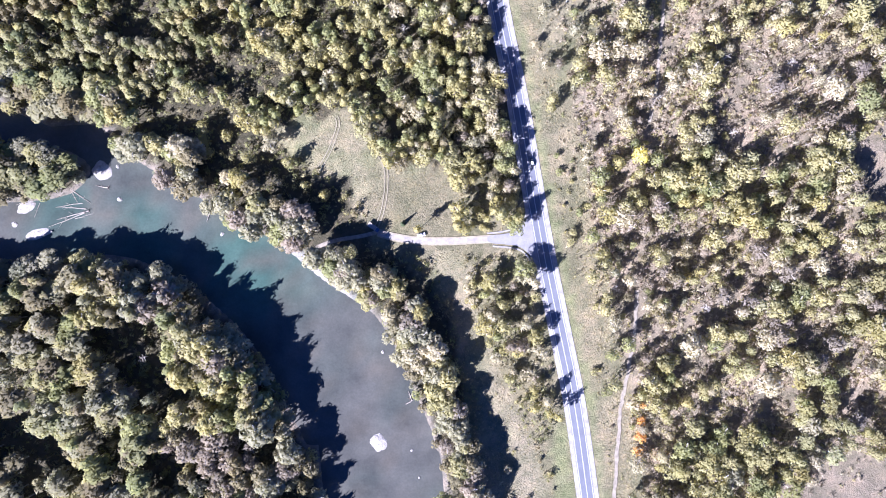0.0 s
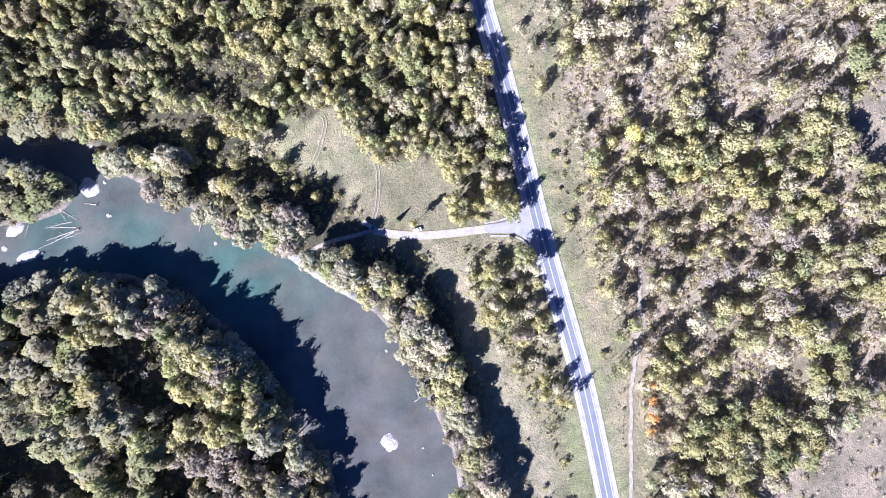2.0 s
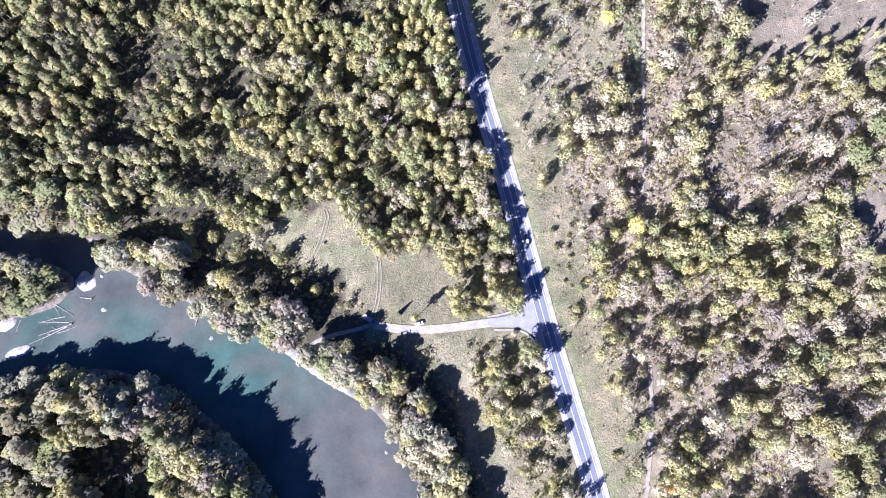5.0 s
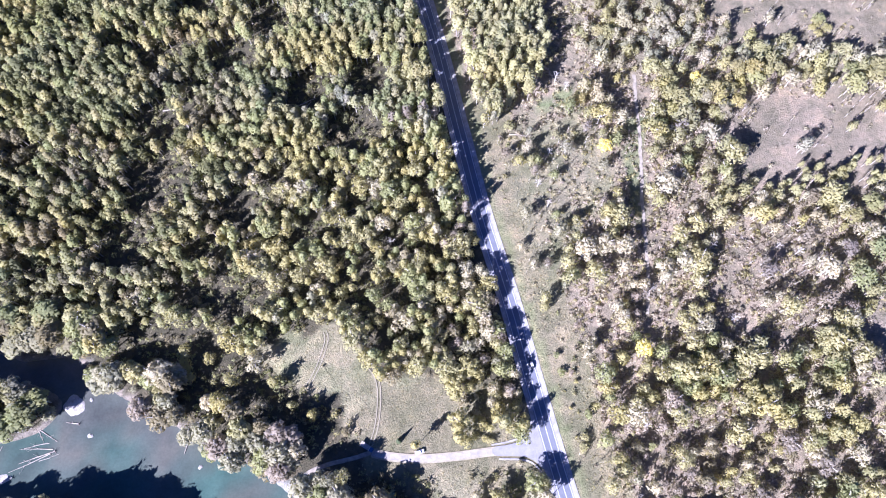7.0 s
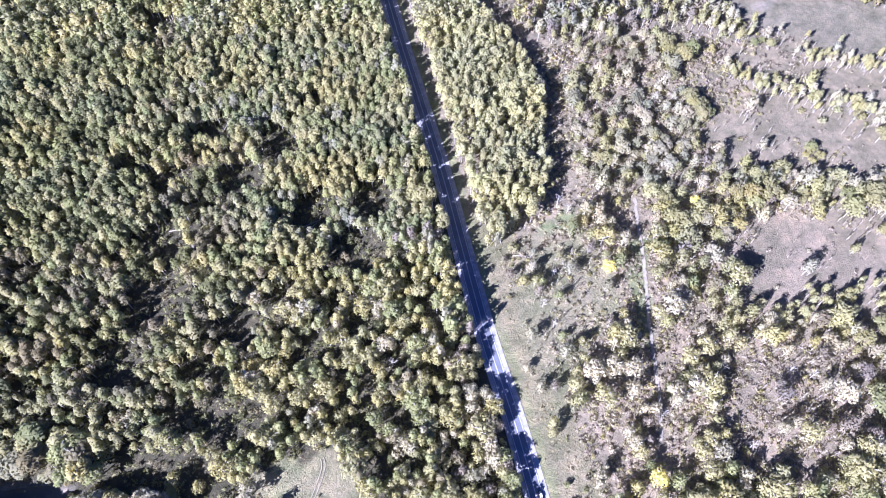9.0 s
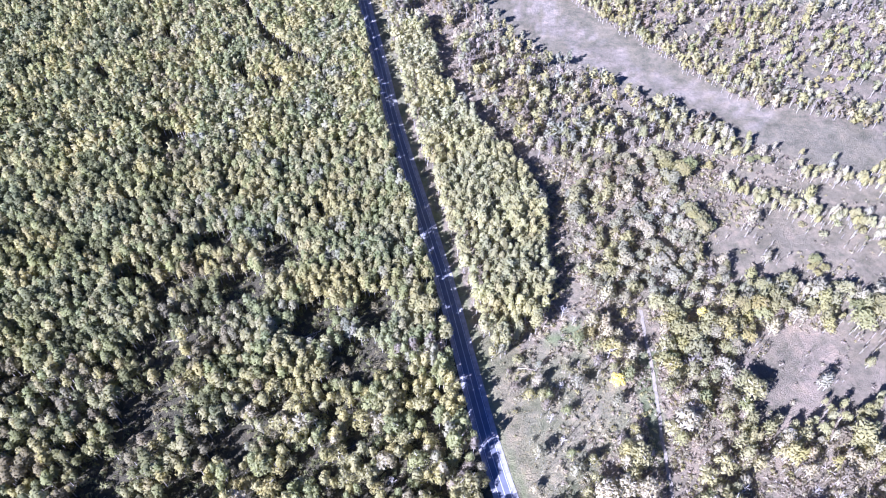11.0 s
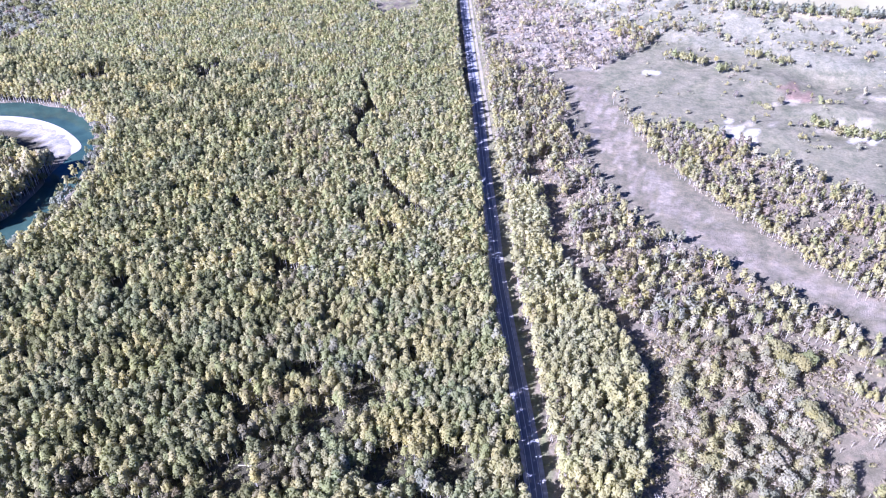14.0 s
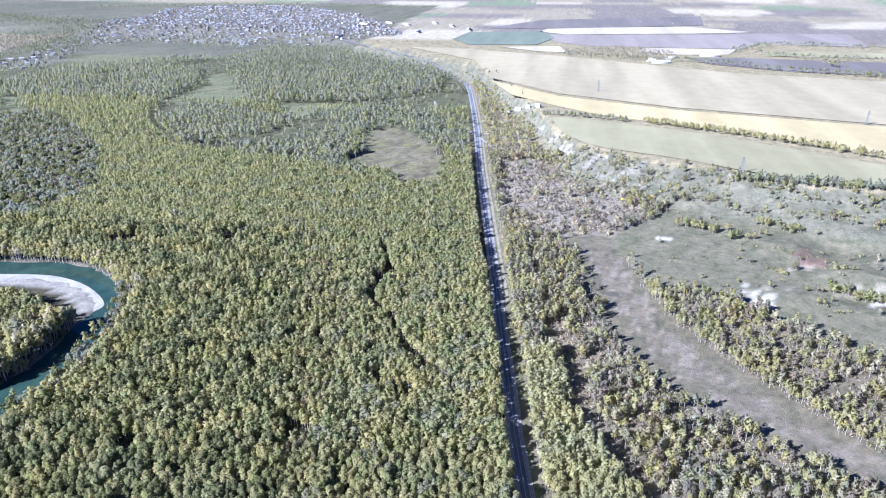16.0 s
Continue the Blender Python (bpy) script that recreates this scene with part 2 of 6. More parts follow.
MARSH = zone([(-345, 1225), (-317, 1314), (-246, 1239), (-163, 1076), (-159, 935), (-213, 916), (-236, 968), (-291, 1002), (-335, 1028), (-319, 1107)])
MEADOW_N = zone([(-967, 1831), (-919, 1908), (-815, 1714), (-707, 1536), (-690, 1465), (-861, 1454), (-879, 1512), (-879, 1623)])
MEADOW_M = zone([(-611, 1469), (-457, 1523), (-418, 1477), (-498, 1406), (-546, 1333)])
HILLTOP = zone([(-1510, 2012), (-1647, 2364), (-1549, 2497), (-1176, 2424), (-1030, 2333), (-1071, 2199), (-1216, 2100), (-1414, 2012), (-1432, 1928)])
FARWOOD = zone([(-1422, 1615), (-1416, 1853), (-1279, 2042), (-1145, 2189), (-918, 1700), (-882, 1491), (-1234, 1456), (-1308, 1474)])
GREYWOOD = zone([(-1154, 1286), (-1102, 1322), (-987, 1255), (-819, 1115), (-714, 980), (-635, 845), (-641, 749), (-677, 702), (-1100, 650), (-1500, 1000)])
TOWN = zone([(-1743, 2006), (-1776, 2207), (-1898, 2526), (-1982, 2829), (-2112, 3200), (-2030, 3360), (-2224, 3872), (-2069, 4192), (-1584, 4244), (-999, 3640), (-588, 2747), (-738, 2513), (-1228, 2537), (-1600, 2583), (-1731, 2456), (-1586, 2091), (-1563, 1855), (-1654, 1898)])
FARWOOD_E = zone([(-1027, 2125), (-1007, 2430), (-689, 2486), (-444, 2280), (-284, 1952), (-285, 1666), (-426, 1508), (-670, 1480), (-716, 1556), (-818, 1714)])
BIRCHWOOD = zone([(-877, 1445), (-679, 1410), (-546, 1333), (-489, 1379), (-415, 1465), (-334, 1446), (-264, 1468), (-147, 1210), (-125, 1033), (-190, 1156), (-313, 1299), (-350, 1224), (-337, 1034), (-229, 930), (-367, 1010), (-620, 1072), (-707, 1174), (-798, 1282)])
MEADOW_L = zone([(-1308, 1474), (-1250, 1468), (-1162, 1374), (-1106, 1292), (-1154, 1286)])
BROWNWOOD = zone([(-2562, 3008), (-2331, 3090), (-2148, 3509), (-1996, 3302), (-1962, 2616), (-1862, 2152)])
ORCHARD = zone([(31, 2204), (32, 2284), (137, 2354), (245, 2368), (354, 2272), (333, 2121), (191, 2138)])
GREEN_SE = zone([(116, -97), (136, -91), (179, -94), (184, -120), (150, -128), (124, -125)])
GREEN_E = zone([(113, 41), (162, 44), (167, 26), (159, 18), (116, 12)])
BARE_E = zone([(89, 15), (122, 12), (134, 1), (160, 1), (163, -22), (122, -34), (90, -34)])
THIN_E = zone([(163, 116), (209, 119), (212, 61), (180, 50), (163, 70)])
# openings in the woods, in metres: x, y, radius
OPEN_W = zone([(-40, 29), (10, 45), (45, 30), (60, -30), (75, -120), (100, -200), (30, -200), (14, -96), (5, -29), (-10, -10), (-35, 0)])
GAPS_E = [(115, 103, 8), (114, 59, 9), (128, 78, 6), (150, 59, 10), (168, 52, 9), (181, 92, 8), (202, 94, 8), (208, 71, 8), (203, 17, 10), (98, 11, 6), (117, -43, 7), (136, -32, 10), (134, -59, 8),
          (150, -78, 11), (168, -81, 11), (175, -93, 8), (212, -52, 7), (214, -73, 9), (189, -43, 8), (203, -8, 8), (150, 83, 12), (159, 103, 8), (77, 71, 12), (118, -119, 6), (80, 118, 8), (104, -11, 6), (83, 44, 6)]
GAPS_W = [(-95, 91, 12), (-16, 112, 6), (-16, 85, 6), (-156, 114, 8), (-116, 112, 5), (-222, 91, 7), (-22, 62, 6), (-138, 154, 13), (-141, 188, 9), (-140, 232, 5), (-151, 224, 7), (-80, 252, 10), (-100, 228, 9),
          (-33, 179, 10), (-26, 208, 9), (-153, 118, 10), (-119, 90, 8), (-236, 246, 8), (-95, 135, 7), (-34, 134, 7), (-213, 286, 11), (-223, 266, 8), (-181, 325, 8), (-168, 356, 8), (-150, 270, 6), (-57, 124, 6), (-119, 266, 8), (-199, 279, 7), (-58, 204, 9)]
GAPS_FAR = [(-234, 441, 6), (-72, 431, 4), (-128, 433, 7), (-185, 485, 4), (-166, 621, 9), (-168, 559, 7), (-100, 554, 6), (-170, 362, 7), (-274, 332, 9), (-224, 374, 7)]
GAPS_P = [(-150, -51, 16), (-206, -34, 6), (-211, -87, 9), (-171, -42, 6), (-134, -74, 7), (-188, -30, 7), (-88, -103, 7), (-120, -34, 5), (-140, -109, 8), (-100, -71, 4), (-158, -91, 5), (-191, -103, 9)]
BROWN_P = zone([(-139, -91), (-102, -85), (-62, -102), (-56, -126), (-136, -125)])


def openness(gaps, x, y):
    """Distance from the nearest opening's rim in shares of its radius: under 1 inside."""
    best = np.full(np.shape(x), 9.0)
    for cx, cy, r in gaps:
        best = np.minimum(best, np.hypot(x - cx, y - cy) / r)
    return best


RED = zone([(276, 760), (300, 775), (312, 735), (278, 715)])
SLOUGH = [(-185, 700), (-179, 686), (-160, 629), (-167, 563), (-138, 533), (-126, 504), (-98, 462), (-68, 434)]
SLOUGH_FAR = [(-853, 1368), (-772, 1234), (-702, 1148), (-641, 1084)]
TRACK = [(86, -200), (90, -137), (92, -114), (94, -85), (98, -62), (101, -45), (103, -20), (106, 30), (109, 66), (113, 88), (115, 112), (118, 138), (121, 161), (123, 187), (125, 205)]
ACCESS = [(52, 5), (38, 6), (26, 5.5), (8, 4.5), (-9, 4.5), (-23, 6.5), (-32, 9), (-40, 7), (-52, 5), (-61, 2), (-69, -3)]
PATH_A = [(-33, 10), (-29, 20), (-27, 34), (-28, 44), (-34, 53)]
PATH_B = [(-62, 41), (-56, 52), (-52, 64), (-53, 69)]
BEACH = [(-80, -1), (-73, 1), (-64, -5), (-57, -13), (-45, -22), (-35, -30), (-36, -37), (-47, -28), (-62, -18), (-78, -7)]
BAR = [(-620, 566), (-533, 580), (-489, 574), (-451, 555), (-420, 526), (-430, 505), (-450, 520), (-476, 541), (-517, 553), (-620, 548)]
BACK_ROAD = [(-268, 1562), (-246, 1470), (-204, 1391), (-144, 1262)]
SIDE_TRACK = [(-129, 1234), (-90, 1147)]
STREET = [(-1140, 2470), (-1300, 2900), (-1500, 3500), (-1620, 3900)]


# ---- ground ----
def spaced(lo, fine_lo, fine_hi, hi, step, grow):
    mid = list(np.arange(fine_lo, fine_hi + step, step))
    up, d = [], step
    while (up[-1] if up else mid[-1]) < hi:
        d *= grow
        up.append((up[-1] if up else mid[-1]) + d)
    down, d = [], step
    while (down[-1] if down else mid[0]) > lo:
        d *= grow
        down.append((down[-1] if down else mid[0]) - d)
    return np.array(down[::-1] + mid + up)


def mesh_from(name, verts, faces, sizes=None, mats=(), smooth_faces=False, attr=None, index=None, normals=None):
    """A mesh from arrays: verts (n, 3); faces (m, k)."""
    me = bpy.data.meshes.new(name)
    me.vertices.add(len(verts))
    me.vertices.foreach_set("co", np.asarray(verts, np.float32).ravel())
    faces = np.asarray(faces, np.int32)
    k = faces.shape[1]
    me.loops.add(faces.size)
    me.loops.foreach_set("vertex_index", faces.ravel())
    me.polygons.add(len(faces))
    me.polygons.foreach_set("loop_start", np.arange(0, faces.size, k, dtype=np.int32))
    me.polygons.foreach_set("loop_total", np.full(len(faces), k, np.int32))
    for m in mats:
        me.materials.append(m)
    if index is not None:
        me.polygons.foreach_set("material_index", np.asarray(index, np.int32))
    if smooth_faces:
        me.polygons.foreach_set("use_smooth", np.ones(len(faces), bool))
    me.update(calc_edges=True)
    if attr:
        key, values = attr
        a = me.attributes.new(key, "FLOAT_COLOR", "POINT")
        rgba = np.ones((len(verts), 4), np.float32)
        rgba[:, :3] = values
        a.data.foreach_set("color", rgba.ravel())
    if normals is not None:
        me.polygons.foreach_set("use_smooth", np.ones(len(faces), bool))
        me.normals_split_custom_set_from_vertices(normals)
    return me


def soil(x, y):
    """Base colour of the ground: forest floor, grasses, sand. The borders of the zones wander."""
    rd = road_side(x, y)
    far = 1 + np.clip(y, 0, 3000) / 500
    x, y = x + 2.5 * far * hills(x, y, 34, 8) + 1.5 * hills(x, y, 13, 9), y + 2.5 * far * hills(x, y, 34, 10)
    # leaf litter, its colour lowered further to deepen the shade of wood openings
    c = np.tile(np.array((0.085, 0.08, 0.055)), (len(x), 1))
    w = 0.5 + 0.6 * hills(x, y, 30, 7)

    def put(m, a, b):
        c[m] = np.array(a) + (np.array(b) - np.array(a)) * np.clip(w[m], 0, 1)[:, None]
    put(rd > 0, (0.205, 0.18, 0.132), (0.26, 0.226, 0.17))
    put((rd > 5) & (rd < 30) & (y < 200), (0.188, 0.181, 0.112), (0.238, 0.215, 0.142))
    put(MEADOW(x, y), (0.2, 0.205, 0.12), (0.26, 0.238, 0.158))
    put(OPEN_W(x, y), (0.165, 0.16, 0.098), (0.215, 0.198, 0.13))
    put(STRIP(x, y), (0.205, 0.2, 0.127), (0.26, 0.235, 0.165))
    put(LAWN(x, y) | ((np.abs(rd - 7.6) < 2.4) & (y < 420)), (0.19, 0.205, 0.105), (0.225, 0.225, 0.13))
    for z in (CLEAR_E, CLEAR_SE, FIELD_A, FIELD_B, FIELD_C):
        put(z(x, y), (0.19, 0.17, 0.125), (0.25, 0.215, 0.165))
    put((rd > 0) & (rd < 16) & (y > 400) & (y < 1500), (0.18, 0.18, 0.115), (0.225, 0.215, 0.14))
    put(GLADE_W(x, y) & (rd > 20), (0.185, 0.185, 0.115), (0.235, 0.215, 0.15))
    put((away([(112, 118), (115, 150), (119, 178)], x, y) < 5) & (rd > 20), (0.16, 0.178, 0.1), (0.185, 0.19, 0.115))
    put(GLADE(x, y), (0.16, 0.2, 0.095), (0.19, 0.21, 0.115))
    put((rd > 55) & (y > 200) & (y < 335), (0.185, 0.167, 0.12), (0.23, 0.205, 0.15))
    put((rd > 60) & (y > 330) & (y < 1000), (0.175, 0.16, 0.12), (0.215, 0.19, 0.15))
    put(GRASS_E(x, y), (0.172, 0.172, 0.117), (0.22, 0.208, 0.15))
    put(THICKET(x, y), (0.24, 0.222, 0.185), (0.3, 0.275, 0.235))
    put(RED(x, y), (0.2, 0.15, 0.12), (0.22, 0.165, 0.135))
    put(DRYBED(x, y), (0.165, 0.155, 0.112), (0.205, 0.188, 0.14))
    wind = away(BED_LINE, x + 9 * hills(x, y, 70, 93), y)
    put(DRYBED(x, y) & (wind < 5), (0.2, 0.18, 0.14), (0.235, 0.21, 0.17))
    put(DRYBED(x, y) & (np.abs(wind - 11) < 2.5), (0.245, 0.22, 0.18), (0.29, 0.26, 0.215))
    put(DRYBED(x, y) & (np.abs(wind - 19) < 3) & (hills(x, y, 40, 94) > 0), (0.15, 0.14, 0.1), (0.18, 0.165, 0.12))
    put((rd < 0) & (y > 1150), (0.1, 0.105, 0.065), (0.15, 0.15, 0.095))
    put(MARSH(x, y), (0.14, 0.12, 0.1), (0.22, 0.22, 0.12))
    put(MARSH(x, y) & (hills(x + y, (y - x) * 0.25, 60, 91) > 0.2), (0.19, 0.18, 0.13), (0.235, 0.215, 0.155))
    for z in (MEADOW_N, MEADOW_M, MEADOW_L, HILLTOP):
        put(z(x, y), (0.16, 0.185, 0.11), (0.21, 0.205, 0.13))
    t = terrace(x, y)
    put((t > 0.02) & (t < 0.9), (0.18, 0.18, 0.13), (0.235, 0.23, 0.175))
    put((t > 0.25) & (t < 0.85) & (hills(x + 0.6 * y, y * 0.35, 22, 31) > 0.5) & (x < 150) & (y < 1280), (0.3, 0.29, 0.255), (0.37, 0.355, 0.315))
    for cx, cy, r in ((205, 636, 25), (140, 785, 13), (330, 640, 14), (270, 985, 14), (95, 1075, 22), (20, 1120, 16)):
        put((np.hypot(x - cx, y - cy) < r * (0.6 + 0.6 * hills(x, y, 14, 33))), (0.45, 0.435, 0.4), (0.62, 0.6, 0.56))
    put((np.abs(y - 655 - 0.15 * (x - 230) - 60 * np.floor((x % 97) / 60)) < 4) & GRASS_E(x, y) & (x > 200), (0.33, 0.3, 0.23), (0.38, 0.35, 0.28))
    put(t >= 0.9, (0.3, 0.27, 0.17), (0.34, 0.3, 0.2))
    patch = hills(np.round(x / 420 + 0.3 * hills(x, y, 900, 40)) * 97, np.round(y / 330 + 0.3 * hills(x, y, 900, 41)) * 61, 40, 42)
    put(y > 2550, (0.3, 0.27, 0.2), (0.36, 0.33, 0.26))
    put((y > 2550) & (patch > 0.25), (0.22, 0.2, 0.18), (0.25, 0.23, 0.21))
    put((y > 2550) & (patch > 0.7), (0.2, 0.25, 0.16), (0.24, 0.28, 0.19))
    put((y > 2550) & (patch < -0.55), (0.45, 0.41, 0.32), (0.5, 0.46, 0.37))
    put((x < -700) & (y > 2200) & (y < 4300), (0.13, 0.14, 0.1), (0.19, 0.185, 0.14))
    put(TOWN(x, y), (0.15, 0.15, 0.12), (0.21, 0.2, 0.17))
    return c


gx = np.concatenate([spaced(-7500, -560, -245, -245, 6.5, 1.07)[:-1], np.arange(-245, 20, 3.2), np.arange(22, 130, 3.6), spaced(132, 132, 400, 7500, 6.5, 1.07)])
gy = np.concatenate([spaced(-900, -170, -140, -140, 6.5, 1.07)[:-1], np.arange(-140, 90, 3.2), np.arange(92, 470, 6.5), spaced(474, 474, 1100, 9500, 9.0, 1.05)])
xx, yy = [a.ravel() for a in np.meshgrid(gx, gy)]
ids = np.arange(len(xx)).reshape(len(gy), len(gx))
quads = np.stack([ids[:-1, :-1], ids[:-1, 1:], ids[1:, 1:], ids[1:, :-1]], -1).reshape(-1, 4)
colours = soil(xx, yy)
edge = river_side(np.where(yy < 800, xx, 5000), yy)
shore = (edge < 3.0) & (yy < 800)
colours[shore] = (0.2, 0.185, 0.155)
bar = inside(BAR, xx, yy)
beach = inside(BEACH, xx, yy)
colours[bar] = (0.36, 0.345, 0.315)
colours[beach] = (0.33, 0.32, 0.3)
zz = height(xx, yy)
ground = tagged(new("ground", mesh_from("ground", np.stack([xx, yy, zz], 1), quads, mats=[GROUND], smooth_faces=True, attr=("soil", colours))),
                "dry autumn grass and forest floor across a river valley", "ground", kind="structure")


def sheet(name, outline, z, material, label, category, over=None):
    """A flat piece of ground from an outline, or draped over the terrain by a height above it."""
    bm = bmesh.new()
    vs = [bm.verts.new((x, y, z)) for x, y in outline]
    f = bm.faces.new(vs)
    if f.normal.z < 0:
        f.normal_flip()
    me = bpy.data.meshes.new(name)
    bm.to_mesh(me)
    bm.free()
    me.materials.append(material)
    return tagged(new(name, me), label, category, kind="structure")


def water_sheet():
    """The river's surface, with its shallows and deeper reaches as base colour."""
    ax, ay = np.arange(-1010, 60, 8.0), np.arange(-430, 640, 8.0)
    x, y = [a.ravel() for a in np.meshgrid(ax, ay)]
    keep = river_side(x, y) < 14
    n = np.arange(len(x)).reshape(len(ay), len(ax))
    q = np.stack([n[:-1, :-1], n[:-1, 1:], n[1:, 1:], n[1:, :-1]], -1).reshape(-1, 4)
    q = q[keep[q].all(1)]
    used, back = np.unique(q, return_inverse=True)
    x, y, q = x[used], y[used], back.reshape(q.shape)
    teal = np.zeros(len(x))
    for cx, cy, r in ((-106, -6, 32), (-84, -14, 24), (-190, 18, 20), (-152, 8, 20)):
        teal = np.maximum(teal, np.exp(-((x - cx) ** 2 + (y - cy) ** 2) / r ** 2))
    teal = np.clip(teal * (0.85 + 0.5 * hills(x, y, 48, 15)) + 0.12 * step01(hills(x, y, 55, 16), 0.1, 0.8), 0, 0.85)
    silt = step01(hills(x, y, 38, 19) + 0.5 * hills(x, y, 17, 20), 0.0, 1.1)[:, None]
    c_far = step01(y, 150, 300)[:, None]
    grey, green = np.array((0.081, 0.086, 0.081)), np.array((0.048, 0.1, 0.085))
    c = grey + (green - grey) * teal[:, None]
    c = c + (np.array((0.1, 0.094, 0.079)) - c) * 0.55 * silt
    c = c + (np.array((0.034, 0.068, 0.058)) - c) * c_far
    return mesh_from("water", np.stack([x, y, np.full(len(x), -0.9)], 1), q, mats=[WATER], smooth_faces=True, attr=("tone", c))


sheet("pond", [(66 + 8 * math.cos(a), 622 + 5 * math.sin(a) + 1.5 * math.sin(2 * a)) for a in np.arange(0, 6.28, 0.35)], 0.32, plain("wet_mud", (0.13, 0.12, 0.095), 0.6, 0.3, 0.2), "small dark puddle in the dry riverbed", "pond")
sheet("sand_bar", smooth(BAR, True, 6), -0.72, plain("pale_sand", (0.4, 0.39, 0.36), 0.95, 0.22, 0.04), "bare pale sand bar inside a river bend", "sand bar")
tagged(new("water", water_sheet()), "murky grey-green river water with teal deeper reaches", "river", kind="structure")


def ribbon(line, left, right, lift, closed_ends=True, drape=True, step=1, dash=None):
    """Vertices and quads of a band along a line, from left to right of it, in metres, lying lift above the ground."""
    p = np.asarray(line, float)
    t = np.gradient(p, axis=0)
    t /= np.linalg.norm(t, axis=1)[:, None]
    nrm = np.stack([t[:, 1], -t[:, 0]], 1)
    a, b = [p + nrm * np.broadcast_to(w, len(p))[:, None] for w in (left, right)]
    zc = 25.0 * terrace(p[:, 0], p[:, 1]) + lift
    v = np.concatenate([np.c_[a, zc], np.c_[b, zc]])
    n = len(p)
    i = np.arange(n - 1)
    if dash:
        s = np.concatenate([[0], np.cumsum(np.linalg.norm(np.diff(p, axis=0), axis=1))])
        i = i[(s[:-1] % (dash[0] + dash[1])) < dash[0]]
    return v, np.stack([i, i + n, i + n + 1, i + 1], 1)


def even(line, step):
    p = smooth(line, step=8)
    s = np.concatenate([[0], np.cumsum(np.linalg.norm(np.diff(p, axis=0), axis=1))])
    q = np.arange(0, s[-1], step)
    return np.stack([np.interp(q, s, p[:, 0]), np.interp(q, s, p[:, 1])], 1)


def band(name, line, left, right, lift, material, label="", category="", parent=None, dash=None):
    v, q = ribbon(line, left, right, lift, dash=dash)
    ob = new(name, mesh_from(name, v, q, mats=[material]))
    if parent:
        ob.parent = parent
        if label:
            tagged(ob, label)
        return ob
    return tagged(ob, label, category, kind="structure")


axis = even(ROAD, 2.0)
road = band("road", axis, -3.5, 3.5, 0.30, ASPHALT, "straight grey two-lane asphalt country road with painted lines", "road")
band("shoulder", axis, -5.6, -3.4, 0.22, GRAVEL, "pale gravel shoulder", parent=road)
band("shoulder", axis, 3.4, 5.9, 0.22, GRAVEL, "pale gravel shoulder", parent=road)
band("edge_line", axis, -3.12, -2.92, 0.315, PAINT, "white painted edge line", parent=road)
band("edge_line", axis, 2.92, 3.12, 0.315, PAINT, "white painted edge line", parent=road)
band("centre_line", axis, -0.1, 0.1, 0.315, PAINT, "white painted centre line", parent=road)
access = band("access_lane", even(ACCESS[:7], 1.5), -1.35, 1.35, 0.26, LANE, "pale packed gravel lane leading to the river", "lane")
for lo, hi in ((-2.1, -1.3), (1.3, 2.1)):
    band("lane_verge", even(ACCESS[:7], 1.5), lo, hi, 0.255, RUT, "trodden soil edge of the lane", parent=access)
band("river_track", even(ACCESS[6:], 1.5), -1.0, 1.0, 0.25, TRACK_SOIL, "faint dirt track from the lane to the river bank", "track")
apron = sheet("apron", smooth([(50, 30), (47.2, 22), (45, 15), (40.5, 10), (33, 8.0), (26, 7.2), (26, 3.8), (34, 2.8), (42, 1.4), (48, -4), (51.5, -12), (54.5, -22), (58, -18), (54, 4), (51, 20)], True, 4), 0.28, APRON, "paler asphalt apron where the lane meets the road", "road")
apron.parent = access
apron.pop("kind"), apron.pop("category")
for line in ([(46.4, 25), (44.6, 16.5), (40, 11.4), (33, 9.3), (25, 8.4)], [(28, 1.8), (41, 0.2), (47, -5), (50.3, -13), (53, -22)]):
    band("kerb_edge", even(line, 1.0), -0.4, 0.4, 0.33, GRAVEL, "pale gravel edge curving into the road", parent=access)
for line in (TRACK[:7], TRACK[8:]):
    path = even(line, 2.0)
    path = path + 0.35 * np.stack([hills(path[:, 0], path[:, 1], 12, 4), hills(path[:, 0], path[:, 1], 12, 6)], 1)
    band("field_track", path, -0.9 - 0.25 * hills(path[:, 0], path[:, 1], 7, 21), 0.9 + 0.25 * hills(path[:, 0], path[:, 1], 7, 22), 0.3, TRACK_SOIL, "pale sandy vehicle track between grass and trees", "track")
for off in (-0.8, 0.8):
    for line in (PATH_A, PATH_B):
        band("wheel_rut", even(line, 1.5), off - 0.2, off + 0.2, 0.3, RUT, "faint wheel track worn across the meadow", "track")
band("roadside_track", axis[(axis[:, 1] > 590) & (axis[:, 1] < 1750)], 8.2, 11.2, 0.24, plain("dry_verge", (0.3, 0.275, 0.22), 0.95, 0.25, 0.1), "pale dry grass track running beside the road", "track")
band("side_road", even(BACK_ROAD, 5.0), -3, 3, 0.5, GRAVEL, "pale gravel side road joining the main road", "road")
band("side_road", even(SIDE_TRACK, 5.0), -2, 2, 0.5, GRAVEL, "pale gravel side road joining the main road", "road")
band("street", even(STREET, 20.0), -7, 7, 0.9, GRAVEL, "pale straight street through the distant town", "road")


